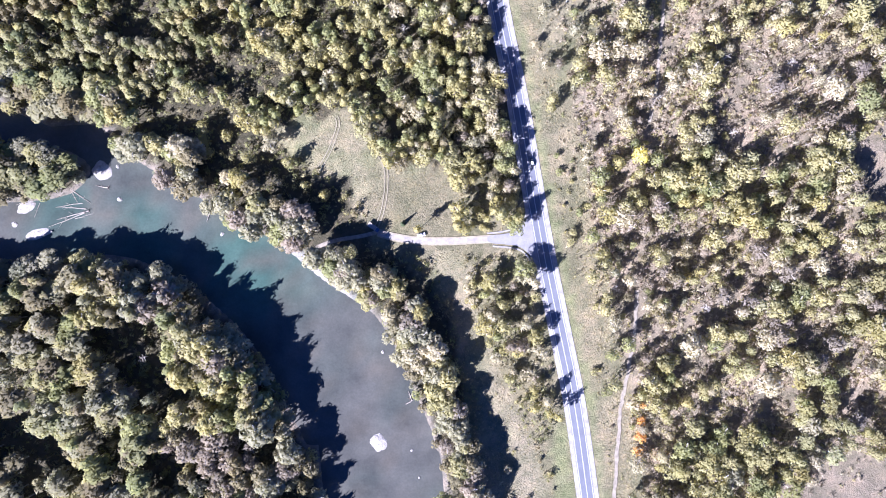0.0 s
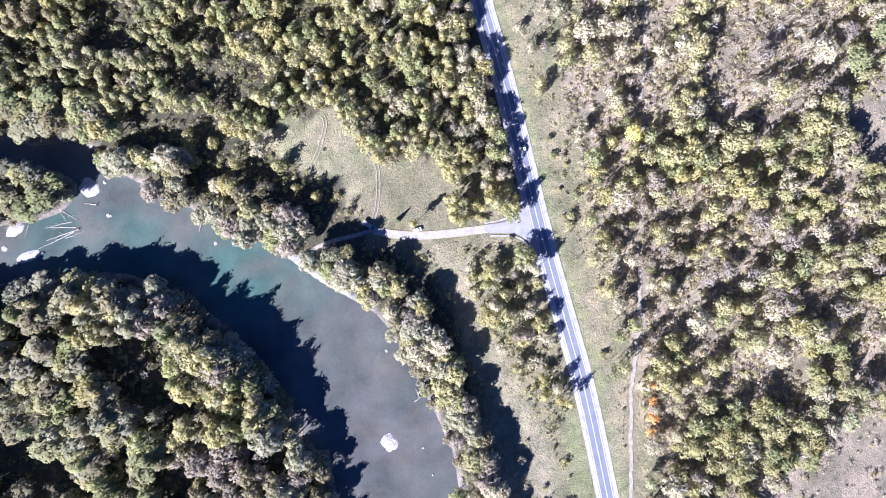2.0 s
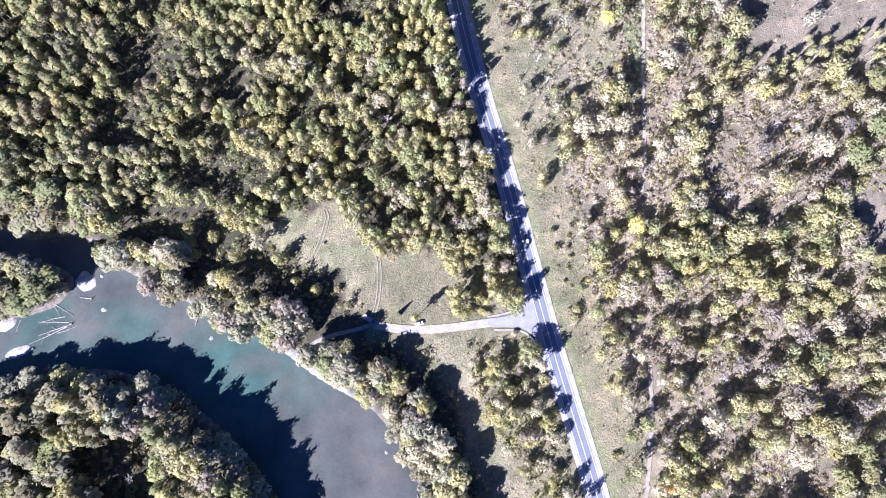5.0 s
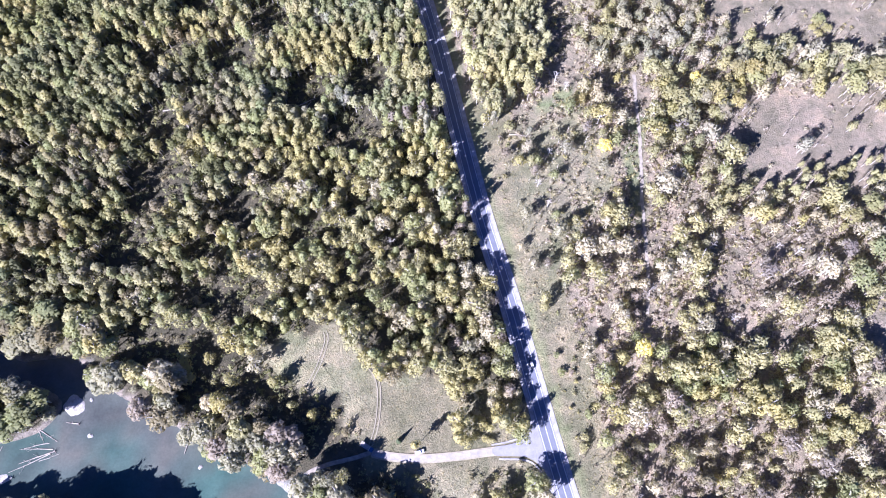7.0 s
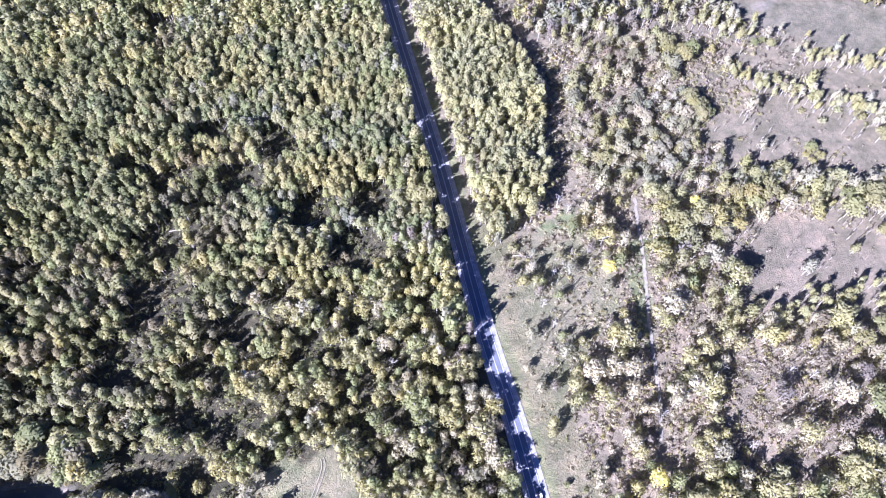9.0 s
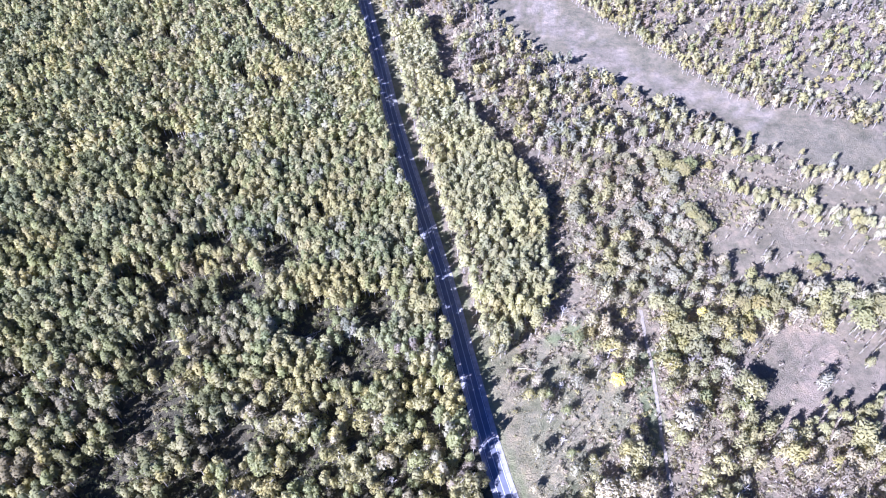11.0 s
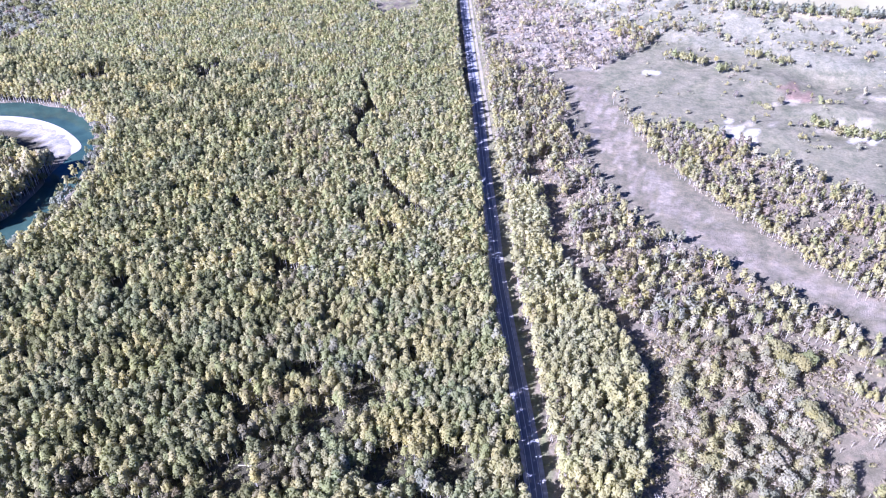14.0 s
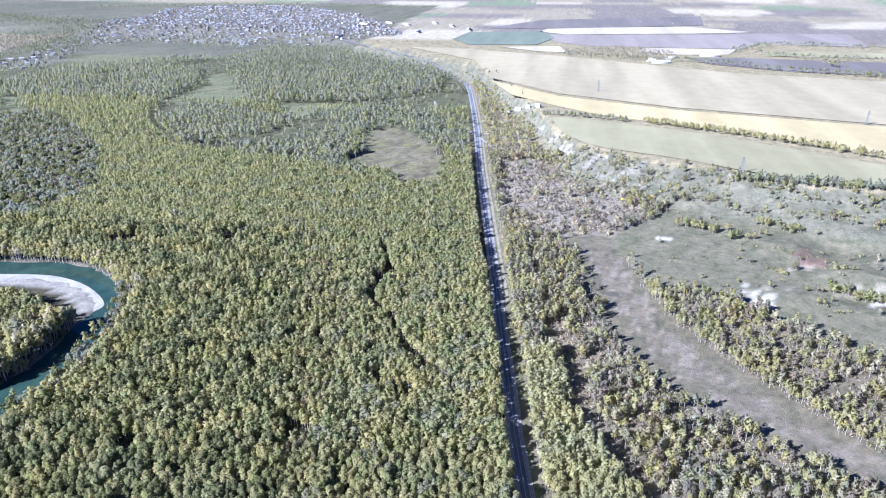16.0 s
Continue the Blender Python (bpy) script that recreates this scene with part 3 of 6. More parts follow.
# ---- trees ----
def crown_proto(seed, leaves, shape, lobes, tall, wide, clear, airy=1.55, drawn=0.0, lift=1.0):
    """Leaf clumps of one crown in metres, for a tree of that height and half-width, whose crown begins at the share clear of
    its height. airy: how closely the leaves cover it; drawn: how far the clumps are
    drawn out along the twigs; lift: how far the leaves face upwards. Returns (leaves, 3, 3) corners and, in the same form, the rounded normals of the leaf masses."""
    rng = np.random.RandomState(seed)
    cs = []
    crown = tall * (1 - clear)
    for k in range(lobes):
        a = k * 2.4 + rng.rand() * 0.9
        u = (k + 0.5) / lobes
        if shape == "tall":
            z = tall * clear + crown * (0.12 + 0.74 * u)
            r = wide * 0.56 * (1.1 - 0.62 * u) * (0.5 + 0.5 * rng.rand())
            rr = wide * (0.68 - 0.3 * u) * (0.85 + 0.3 * rng.rand())
            rz = min(crown * 0.3, rr * 1.5)
        elif shape == "broad":
            r = wide * 0.76 * math.sqrt((k + 0.5) / lobes)
            z = tall * (clear + (1 - clear) * (0.45 + 0.3 * (1 - r / wide) + 0.12 * (rng.rand() - 0.5)))
            rr = wide * (0.22 + 0.14 * rng.rand())
            rz = rr * 1.15
        else:
            r = wide * 0.62 * (rng.rand() ** 0.5)
            z = tall * (0.45 + 0.2 * rng.rand())
            rr = wide * (0.38 + 0.16 * rng.rand())
            rz = tall * 0.38
        cs.append((r * math.cos(a), r * math.sin(a), z, rr, rz))
    whole = sum(c[3] * c[3] for c in cs)
    soft = []
    size = airy * math.sqrt(2.2 * math.pi * whole * 1.25 / leaves)
    out = []
    for cx, cy, cz, rr, rz in cs:
        per = max(3, int(round(leaves * rr * rr / whole)))
        g = (np.arange(per) + 0.5) / per
        up = 1 - 1.55 * g
        turn = np.arange(per) * 2.39996 + rng.rand() * 6.28
        flat = np.sqrt(1 - up * up)
        d = np.stack([flat * np.cos(turn), flat * np.sin(turn), up], 1) + 0.16 * rng.randn(per, 3)
        d /= np.linalg.norm(d, axis=1)[:, None]
        p = np.array((cx, cy, cz)) + d * (0.86 + 0.24 * rng.rand(per))[:, None] * np.array((rr, rr, rz))
        nrm = d + 0.3 * rng.randn(per, 3)
        nrm /= np.linalg.norm(nrm, axis=1)[:, None]
        t = np.cross(nrm, rng.randn(per, 3))
        t /= np.linalg.norm(t, axis=1)[:, None]
        if drawn:
            twig = np.array((0, 0, 1.0)) + 0.45 * d * np.array((1, 1, 0.3)) + 0.3 * rng.randn(per, 3)
            t = (1 - drawn) * t + drawn * twig
            t /= np.linalg.norm(t, axis=1)[:, None]
            nrm = nrm - t * (nrm * t).sum(1)[:, None]
            nrm /= np.linalg.norm(nrm, axis=1)[:, None]
        b = np.cross(nrm, t) * (1 - 0.5 * drawn)
        t = t * (1 + 1.1 * drawn)
        k = size * (0.6 + 0.65 * rng.rand(per))[:, None]
        q = np.stack([p + k * t * (0.5 + 0.3 * rng.rand(per))[:, None], p + k * b * 0.55 - k * t * (0.2 + 0.3 * rng.rand(per))[:, None], p - k * b * (0.35 + 0.3 * rng.rand(per))[:, None] - k * t * 0.3], 1)
        out.append(q)
        puff = np.stack([(q[:, j] - np.array((cx, cy, cz))) / np.array((rr, rr, rz)) for j in range(3)], 1)
        puff /= np.linalg.norm(puff, axis=2)[:, :, None]
        if shape == "tall":
            body = (q - np.array((0, 0, tall * (0.5 + 0.5 * clear)))) / np.array((wide, wide, crown * 0.5))
            body /= np.linalg.norm(body, axis=2)[:, :, None]
            puff = 0.45 * puff + 0.75 * body + 0.12 * nrm[:, None] + np.array((0, 0, lift))
        else:
            puff = puff + 0.18 * nrm[:, None] + np.array((0, 0, 1.6 * lift))
        soft.append(puff / np.linalg.norm(puff, axis=2)[:, :, None])
    return np.concatenate(out), np.concatenate(soft)


# kind: crown shape, height range, half-width as a share of height, lobes, where the crown begins
KINDS = {
    "aspen": ("tall", 12.6, 18.2, 0.16, 8, 0.41),
    "willow": ("broad", 12.0, 17.0, 0.36, 24, 0.08),
    "birch": ("tall", 8.5, 13.5, 0.28, 8, 0.3),
    "poplar": ("broad", 10.0, 15.5, 0.39, 15, 0.16),
    "shrub": ("bush", 3.0, 6.5, 0.62, 5, 0.0),
    "bush": ("bush", 1.0, 2.6, 0.85, 3, 0.0),
    "sapling": ("tall", 4.0, 8.5, 0.13, 4, 0.1),
}
AIRY = {"aspen": (1.27, 0.12), "birch": (1.03, 0.45), "shrub": (1.08, 0.25), "sapling": (1.0, 0.8), "bush": (0.98, 0.45), "poplar": (1.14, 0.1), "willow": (1.34, 0.0)}
DENSER = {"back": 1.22, "far": 1.22, "speck": 1.2, "mid": 1.16}      # few, larger clumps cover a crown more closely
LIFT = {"near": 1.05, "mid": 0.45, "back": 0.35, "far": 0.35}
NAMES = list(KINDS)
LODS = {"near": (185, 6), "mid": (42, 8), "back": (36, 6), "far": (18, 4), "speck": (10, 4), "tuft": (7, 6), "scrub": (11, 6)}
PROTOS = {}
for ki, kname in enumerate(NAMES):
    shape, lo_h, hi_h, share, lobes, clear = KINDS[kname]
    for lod, (count, sorts) in LODS.items():
        count = {"aspen": {185: 98, 42: 29, 36: 16}.get(count, count), "birch": {42: 36, 36: 24}.get(count, count), "shrub": count * 36 // 100, "bush": min(count, 22), "willow": count * 19 // 10, "poplar": count * 15 // 10, "sapling": min(count, 30)}.get(kname, count)
        n_lobes = max(1, min(lobes, count // 6))
        mid_h = (lo_h + hi_h) / 2
        made = [crown_proto(100 * ki + 7 * s + len(lod), max(count, 6), shape, n_lobes, mid_h, mid_h * share, clear, AIRY[kname][0] * DENSER.get(lod, 1.0), AIRY[kname][1], LIFT.get(lod, 0.7)) for s in range(sorts)]
        PROTOS[kname, lod] = [(q / np.array((mid_h * share, mid_h * share, mid_h)), nn) for q, nn in made]


def trunk_box(h, r):
    """A slim three-sided tapered trunk: 6 vertices, 6 triangles."""
    a = np.arange(3) * math.pi / 1.5
    lo = np.stack([np.cos(a) * r, np.sin(a) * r, np.zeros(3) - 0.02], 1)
    hi = np.stack([np.cos(a) * r * 0.4, np.sin(a) * r * 0.4, np.full(3, h)], 1)
    i = np.arange(3)
    j = (i + 1) % 3
    return np.concatenate([lo, hi]), np.concatenate([np.stack([i, j, j + 3], 1), np.stack([i, j + 3, i + 3], 1)])


PALETTE = {  # base colours of the foliage; one grey imitates haze on far woods
    "green": (0.180, 0.187, 0.088), "olive": (0.229, 0.217, 0.111), "grey": (0.203, 0.198, 0.134), "pale": (0.278, 0.257, 0.178),
    "yellow": (0.45, 0.412, 0.13), "orange": (0.38, 0.235, 0.085), "mauve": (0.180, 0.158, 0.125), "brown": (0.156, 0.141, 0.085), "deep": (0.122, 0.125, 0.060), "dusky_haze": (0.174, 0.180, 0.136), "dark": (0.066, 0.083, 0.045),
    "silvery": (0.258, 0.25, 0.137), "twig": (0.262, 0.23, 0.19), "tuft_a": (0.253, 0.228, 0.146), "tuft_b": (0.215, 0.207, 0.113), "tuft_c": (0.286, 0.249, 0.167), "straw": (0.232, 0.214, 0.096),
}
BLENDS = {  # what grows where: shares of each colour
    "aspen_w": (("olive", 0.54), ("green", 0.36), ("grey", 0.1)),
    "near_w": (("green", 0.14), ("olive", 0.52), ("straw", 0.22), ("brown", 0.05), ("pale", 0.07)),
    "willow": (("grey", 0.42), ("olive", 0.3), ("brown", 0.14), ("pale", 0.14)),
    "penin": (("grey", 0.32), ("olive", 0.24), ("brown", 0.25), ("green", 0.19)),
    "east": (("green", 0.1), ("olive", 0.36), ("straw", 0.12), ("silvery", 0.16), ("pale", 0.18), ("mauve", 0.08)),
    "poplar": (("olive", 0.3), ("silvery", 0.7)),
    "palegrey": (("grey", 0.32), ("olive", 0.3), ("pale", 0.3), ("mauve", 0.08)),
    "thicket": (("mauve", 0.3), ("twig", 0.45), ("pale", 0.25)),
    # these two mixes carry painted haze: a grey share tints the distant crowns
    "greywood": (("mauve", 0.12), ("dusky_haze", 0.45), ("deep", 0.43)),
    "farwood": (("dusky_haze", 0.5), ("grey", 0.3), ("green", 0.2)),
    "roadwood": (("pale", 0.3), ("straw", 0.18), ("olive", 0.32), ("mauve", 0.2)),
    "rows": (("straw", 0.12), ("olive", 0.5), ("silvery", 0.2), ("pale", 0.18)),
    "tuft": (("tuft_a", 0.5), ("tuft_b", 0.3), ("tuft_c", 0.2)),
    "leftwood": (("brown", 0.24), ("straw", 0.08), ("olive", 0.32), ("green", 0.14), ("deep", 0.22)),
    "bendwood": (("straw", 0.25), ("olive", 0.3), ("grey", 0.2), ("brown", 0.15), ("pale", 0.1)),
    "saplings": (("pale", 0.6), ("straw", 0.1), ("mauve", 0.2), ("olive", 0.1)),
    "mixed": (("pale", 0.12), ("olive", 0.34), ("straw", 0.08), ("grey", 0.22), ("mauve", 0.18), ("brown", 0.06)),
    "riverwood": (("straw", 0.08), ("olive", 0.3), ("green", 0.27), ("deep", 0.35)),
    # dark brown brush; also fills wood openings to look as dark as shade
    "hollow": (("brown", 0.7), ("deep", 0.3)),
    "yellowing": (("straw", 0.6), ("orange", 0.2), ("yellow", 0.2)),
    "brownwood": (("mauve", 0.4), ("brown", 0.25), ("grey", 0.2), ("olive", 0.15)),
    "riverbank": (("deep", 0.6), ("dusky_haze", 0.4)),
    "aspen_far": (("olive", 0.34), ("green", 0.56), ("grey", 0.1)),
    "belt": (("pale", 0.12), ("olive", 0.36), ("mauve", 0.24), ("straw", 0.16), ("green", 0.12)),
    "understory": (("brown", 0.25), ("deep", 0.3), ("green", 0.3), ("olive", 0.15)),
    "green_e": (("olive", 0.55), ("straw", 0.25), ("green", 0.2)),
    "bare_e": (("mauve", 0.32), ("brown", 0.2), ("pale", 0.16), ("olive", 0.32)),
    "scrub": (("pale", 0.35), ("straw", 0.25), ("olive", 0.4)),
}
BLEND_NAMES = list(BLENDS)


def growth(x, y, fine):
    """For each place: how likely a tree stands there, its kind, its mix of colours and a height factor."""
    n = len(x)
    p, kind, blend, tall = np.zeros(n), np.zeros(n, int), np.zeros(n, int), np.ones(n)
    rd = road_side(x, y)
    ox, oy = x, y
    far = 1 + np.clip(y, 0, 2500) / 260
    x, y = x + 2.2 * far * hills(ox, oy, 45, 81) + 1.2 * hills(ox, oy, 17, 82), y + 2.2 * far * hills(ox, oy, 45, 83)
    rv = np.full(n, 500.0)
    near = (y < 850) & (x > -1050) & (x < 120)
    rv[near] = river_side(ox[near], oy[near])
    gaps = hills(x, y, 55, 11) + 0.7 * hills(x, y, 21, 12)
    u = np.random.RandomState(5).rand(n)

    def rule(m, prob, kinds, mixname, size=1.0):
        """kinds: a kind, or shares of kinds."""
        p[m], blend[m], tall[m] = (prob[m] if np.ndim(prob) else prob), BLEND_NAMES.index(mixname), size
        lo = 0.0
        for name, share in ((kinds, 1.0),) if isinstance(kinds, str) else kinds:
            kind[m & (u >= lo) & (u < lo + share + 1e-6)] = NAMES.index(name)
            lo += share
    west, t = rd < 0, terrace(x, y)
    # west woods, then what lies in them
    rule(west, np.where(gaps > 1.5, 0.2, 1.0), "aspen", "aspen_w")
    rule(west & (y < 170), np.where(gaps > 1.3, 0.4, 1.1), (("aspen", 0.3), ("poplar", 0.4), ("birch", 0.2), ("shrub", 0.1)), "near_w", 0.95)
    rule(west & (x < -95) & (y > 100) & (y < 260), np.where(gaps > 1.2, 0.4, 1.05), (("aspen", 0.6), ("birch", 0.25), ("shrub", 0.15)), "leftwood")
    rule(west & (x < -135 - 0.2 * (y - 260) + 14 * hills(x, y, 60, 87)) & (y >= 260) & (y < 760), np.where(gaps > 1.4, 0.3, 1.0), (("aspen", 0.85), ("birch", 0.15)), "leftwood")
    # dark growth put into the openings in place of their deep shade
    rule(west & (openness(GAPS_W, x, y) < 1.35), 0.4, (("shrub", 0.4), ("bush", 0.6)), "hollow", 0.8)
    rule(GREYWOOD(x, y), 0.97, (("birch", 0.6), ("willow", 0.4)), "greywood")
    rule(west & (y > 640), np.where(gaps > 1.5, 0.2, 1.0), "aspen", "aspen_far")
    rule(GREYWOOD(x, y), 0.97, (("birch", 0.6), ("willow", 0.4)), "greywood")
    grove = hills(x, y * 0.7, 330, 17) + 0.35 * hills(x, y, 90, 18)
    rule(west & (y > 1120) & ~GREYWOOD(x, y), 1.0, "aspen", "aspen_far", 1.3)
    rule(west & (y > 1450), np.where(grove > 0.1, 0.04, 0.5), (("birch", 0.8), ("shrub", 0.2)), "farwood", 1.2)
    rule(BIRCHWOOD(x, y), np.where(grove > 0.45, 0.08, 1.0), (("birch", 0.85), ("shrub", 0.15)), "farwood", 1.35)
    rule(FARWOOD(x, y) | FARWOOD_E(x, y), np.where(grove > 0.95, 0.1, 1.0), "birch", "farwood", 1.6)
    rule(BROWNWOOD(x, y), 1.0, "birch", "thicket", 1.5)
    rule(west & (x < -150 - 0.3 * np.maximum(y - 300, 0)) & (y > 185) & (y < 720), np.where(gaps > 1.4, 0.4, 1.0), (("aspen", 0.8), ("birch", 0.2)), "riverwood")
    # the river's banks
    bank = (rv > 0) & (rv < 21) & (y < 120)
    rule((rv > 21) & (rv < 44) & (y < 75) & (x > -150) & west, 0.14, (("birch", 0.5), ("shrub", 0.5)), "near_w")
    rule(bank & west, 1.0, "willow", "willow", 1.12)
    rule(bank & west & (x < -135), 1.0, "willow", "penin", 1.12)
    inner = (rv > 0) & inside(RIVER_IN + [(-45, -600), (-600, -600), (-600, 200)], x, y)
    rule(inner, np.where(gaps > 0.9, 0.35, 0.95), (("willow", 0.62), ("birch", 0.26), ("aspen", 0.12)), "penin", 1.4)
    rule(inner & (rv < 34) & (x > -250) & (x < -55) & (y > -115), 1.3, (("willow", 0.55), ("aspen", 0.3), ("birch", 0.15)), "penin", 1.5)
    rule((rv > -0.5) & (rv < 6) & (y < 120) & (x < 5), 1.0, (("willow", 0.5), ("shrub", 0.5)), "penin", 1.05)
    rule(inside(ISLAND_LINE, x, y) & (rv > 2), 1.5, (("birch", 0.4), ("willow", 0.6)), "penin", 1.5)
    rule(inner & (y > 380), 1.2, (("aspen", 0.5), ("birch", 0.3), ("willow", 0.2)), "bendwood", 1.5)
    rule((rv > 0) & (rv < 25) & ~inner & (y > 300) & (y < 700), 0.95, "aspen", "near_w")
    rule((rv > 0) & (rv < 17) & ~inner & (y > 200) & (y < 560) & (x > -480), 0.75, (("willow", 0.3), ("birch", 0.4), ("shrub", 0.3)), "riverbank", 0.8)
    rule(inner & BROWN_P(x, y), 1.0, (("willow", 0.4), ("birch", 0.4), ("shrub", 0.2)), "brownwood", 1.2)
    rule(inner & (openness(GAPS_P, x, y) < 1.15), 0.6, (("shrub", 0.6), ("bush", 0.4)), "hollow", 0.75)
    # here too dark shrubs stand in for the shade of the openings
    rule(west & (openness(GAPS_FAR, x, y) < 1.1), 0.3, "shrub", "hollow", 0.8)
    # open land and road side on the west
    rule(STRIP(x, y), 0.16, (("bush", 0.8), ("shrub", 0.2)), "scrub", 0.8)
    rule(ROADWOOD(x, y), 1.15, (("birch", 0.4), ("poplar", 0.15), ("shrub", 0.45)), "roadwood", 0.84)
    rule(MEADOW(x, y), 0.035, "bush", "scrub")
    rule(west & (away(ACCESS[:7], x, y) < 15) & (x > -28) & (y < 6), 0.5, (("shrub", 0.5), ("bush", 0.5)), "roadwood", 0.75)
    rule(west & (rd > -32) & (y < -84), 0.15, (("shrub", 0.4), ("bush", 0.6)), "roadwood", 0.7)
    rule(CLEAR_SW(x, y), 0.1, "shrub", "penin")
    rule(west & (rd > -24 - 14 * (y < 78)) & (y > 22) & (y < 120), 1.3, (("birch", 0.5), ("poplar", 0.3), ("shrub", 0.2)), "roadwood", 0.9)
    rule(west & (rd > -20) & (y >= 120) & (y < 1150), 1.0, "aspen", "aspen_w", np.where(y < 520, 1.2, 1.08)[west & (rd > -20) & (y >= 120) & (y < 1150)])
    # east of the road
    east = rd > 0
    rule(east, np.where(gaps > 0.95, 0.4, 0.88), (("poplar", 0.26), ("birch", 0.44), ("sapling", 0.2), ("shrub", 0.1)), "east", 1.18)
    rule(BARE_E(x, y), 0.8, (("poplar", 0.1), ("birch", 0.4), ("shrub", 0.5)), "bare_e", 0.9)
    rule(GREEN_E(x, y) | GREEN_SE(x, y), 1.1, (("poplar", 0.6), ("birch", 0.4)), "green_e", 1.2)
    rule(THIN_E(x, y), 0.8, (("sapling", 0.55), ("birch", 0.3), ("poplar", 0.15)), "saplings", 1.35)
    rule(east & (openness(GAPS_E, x, y) < 1.15), 0.1, (("bush", 0.7), ("shrub", 0.3)), "scrub", 0.7)
    scrubby = np.interp(y, [0, 60], [18, 30])
    rule(east & (rd < scrubby) & (y < 190), np.where(rd > scrubby - 13, 0.85, np.where(rd > 13, 0.3, 0.06)), (("bush", 0.6), ("shrub", 0.25), ("sapling", 0.15)), "belt", 0.8)
    rule(GLADE_W(x, y) & east, 0.62, (("birch", 0.3), ("sapling", 0.34), ("bush", 0.36)), "palegrey", 0.9)
    rule(east & (y > 205) & (rd > 55) & (y < 330), np.where(gaps > 0.9, 0.2, 0.92), (("birch", 0.5), ("poplar", 0.2), ("shrub", 0.3)), "palegrey", 0.95)
    rule(east & (y >= 330) & (y < 1100), np.where(gaps > 0.25, 0.15, 0.8), (("aspen", 0.4), ("birch", 0.35), ("shrub", 0.25)), "mixed", 1.0)
    rule(east & (y >= 400) & (y < 1100) & (gaps > 0.25), 0.5, "shrub", "thicket", 0.8)
    rule((y > 245) & (y < 335) & (rd > 165), np.where(gaps > 0.25, 0.08, 0.35), (("sapling", 0.4), ("birch", 0.3), ("shrub", 0.3)), "rows", 0.9)
    rule(POPLARS(x, y) & (rd > 11), 0.98, "aspen", "poplar", 1.02)
    for z, q in ((GLADE, 0.02), (CLEAR_E, 0.05), (CLEAR_SE, 0.04), (RED, 0.0)):
        rule(z(x, y), q, "bush", "scrub")
    rule(FIELD_A(x, y) | FIELD_B(x, y) | FIELD_C(x, y), np.where(hills(x, y, 40, 51) > 0.5, 0.35, 0.02), (("sapling", 0.9), ("bush", 0.1)), "saplings")
    rule((rd > 35) & (hills(x, y, 34, 53) > 0.75) & (y < 330) & (y > 110), 0.9, (("sapling", 0.8), ("birch", 0.2)), "saplings", 1.25)
    rule(GRASS_E(x, y), np.where(hills(x, y, 75, 55) + 0.5 * hills(x, y, 25, 56) > 0.85, 0.5, 0.015), (("bush", 0.4), ("shrub", 0.4), ("birch", 0.2)), "mixed", 0.75)
    rule(east & (y > 480) & (y < 1150) & (rd > 11) & (rd < 40), np.where(gaps > 0.8, 0.3, 0.95), (("aspen", 0.8), ("birch", 0.2)), "mixed", 1.02)
    rule(BELT(x, y), np.where(gaps > 0.2, 0.15, 0.75), (("aspen", 0.35), ("birch", 0.25), ("shrub", 0.4)), "belt", 0.86)
    rule(THICKET(x, y), np.where(gaps > 0.1, 0.12, 0.85), (("shrub", 0.7), ("bush", 0.2), ("birch", 0.1)), "thicket", 0.9)
    rule(THICKET(x, y) & (hills(x, y, 90, 58) > 0.6), 0.6, (("birch", 0.6), ("shrub", 0.4)), "mixed", 0.85)
    rule(DRYBED(x, y), 0.0, "bush", "scrub")
    edge = DRYBED(x - 14, y + 10) & ~DRYBED(x, y)
    rule(edge & (y < 640), 1.0, "aspen", "rows", 0.75)
    rule(t > 0.12, np.where(t > 0.92, 0.0, np.where(gaps > -0.2, 0.04, 0.7)), (("shrub", 0.6), ("birch", 0.4)), "mixed", 0.8)
    rule(ORCHARD(x, y), 0.85, "birch", "thicket", 0.9)
    for z in (MARSH, MEADOW_N, MEADOW_M, MEADOW_L, HILLTOP):
        rule(z(x, y), 0.01, "bush", "farwood")
    rule(TOWN(x, y), 0.8, "birch", "farwood", 0.8)
    rule((y > 2650) & ~TOWN(x, y), 0.0, "bush", "scrub")
    rule(east & (oy > 420) & (oy < 600) & (rd > 8.5) & (rd < 14), 0.9, (("shrub", 0.5), ("bush", 0.5)), "mixed", 0.8)
    # kept clear
    x, y = ox, oy
    clear = (np.abs(rd) < 7.5) | ((rd > 0) & (rd < np.where(oy < 430, 12.5, np.where(oy < 600, 9.0, 14.0)))) | (rv < -0.5)
    clear |= (rd < 0) & (rd > np.interp(y, [560, 640, 720], [-9.0, -9.5, -13.0])) & (y > 560)
    clear |= ((away(SLOUGH, x, y) < 4.4 + 1.8 * hills(x, y, 30, 14)) | (away(SLOUGH_FAR, x, y) < 5)) & west
    clear |= (away(TRACK[:7], x, y) < 3.5) | (away(TRACK[8:], x, y) < 3.5) | (away(TRACK[9:], x + 5, y) < 6)
    clear |= (away([(16, 515), (27, 416), (54, 353), (78, 316), (84, 272), (78, 218), (65, 187)], x, y) < 15) & ~POPLARS(x, y) & (rd > 20)
    for dy in (6, 13, 20, 27):
        clear |= inside(BAR, x, y + dy)
    clear |= inside(BAR, x, y) | inside(BEACH, x, y)
    for ax_, ay_, _, aw_, _ in ACCENTS:
        clear |= np.hypot(x - ax_, y - ay_) < aw_ * 1.15
    clear |= (away(ACCESS[:7], x, y) < 4.5) | (away(ACCESS[6:], x, y) < 2.6) | LAWN(x, y)
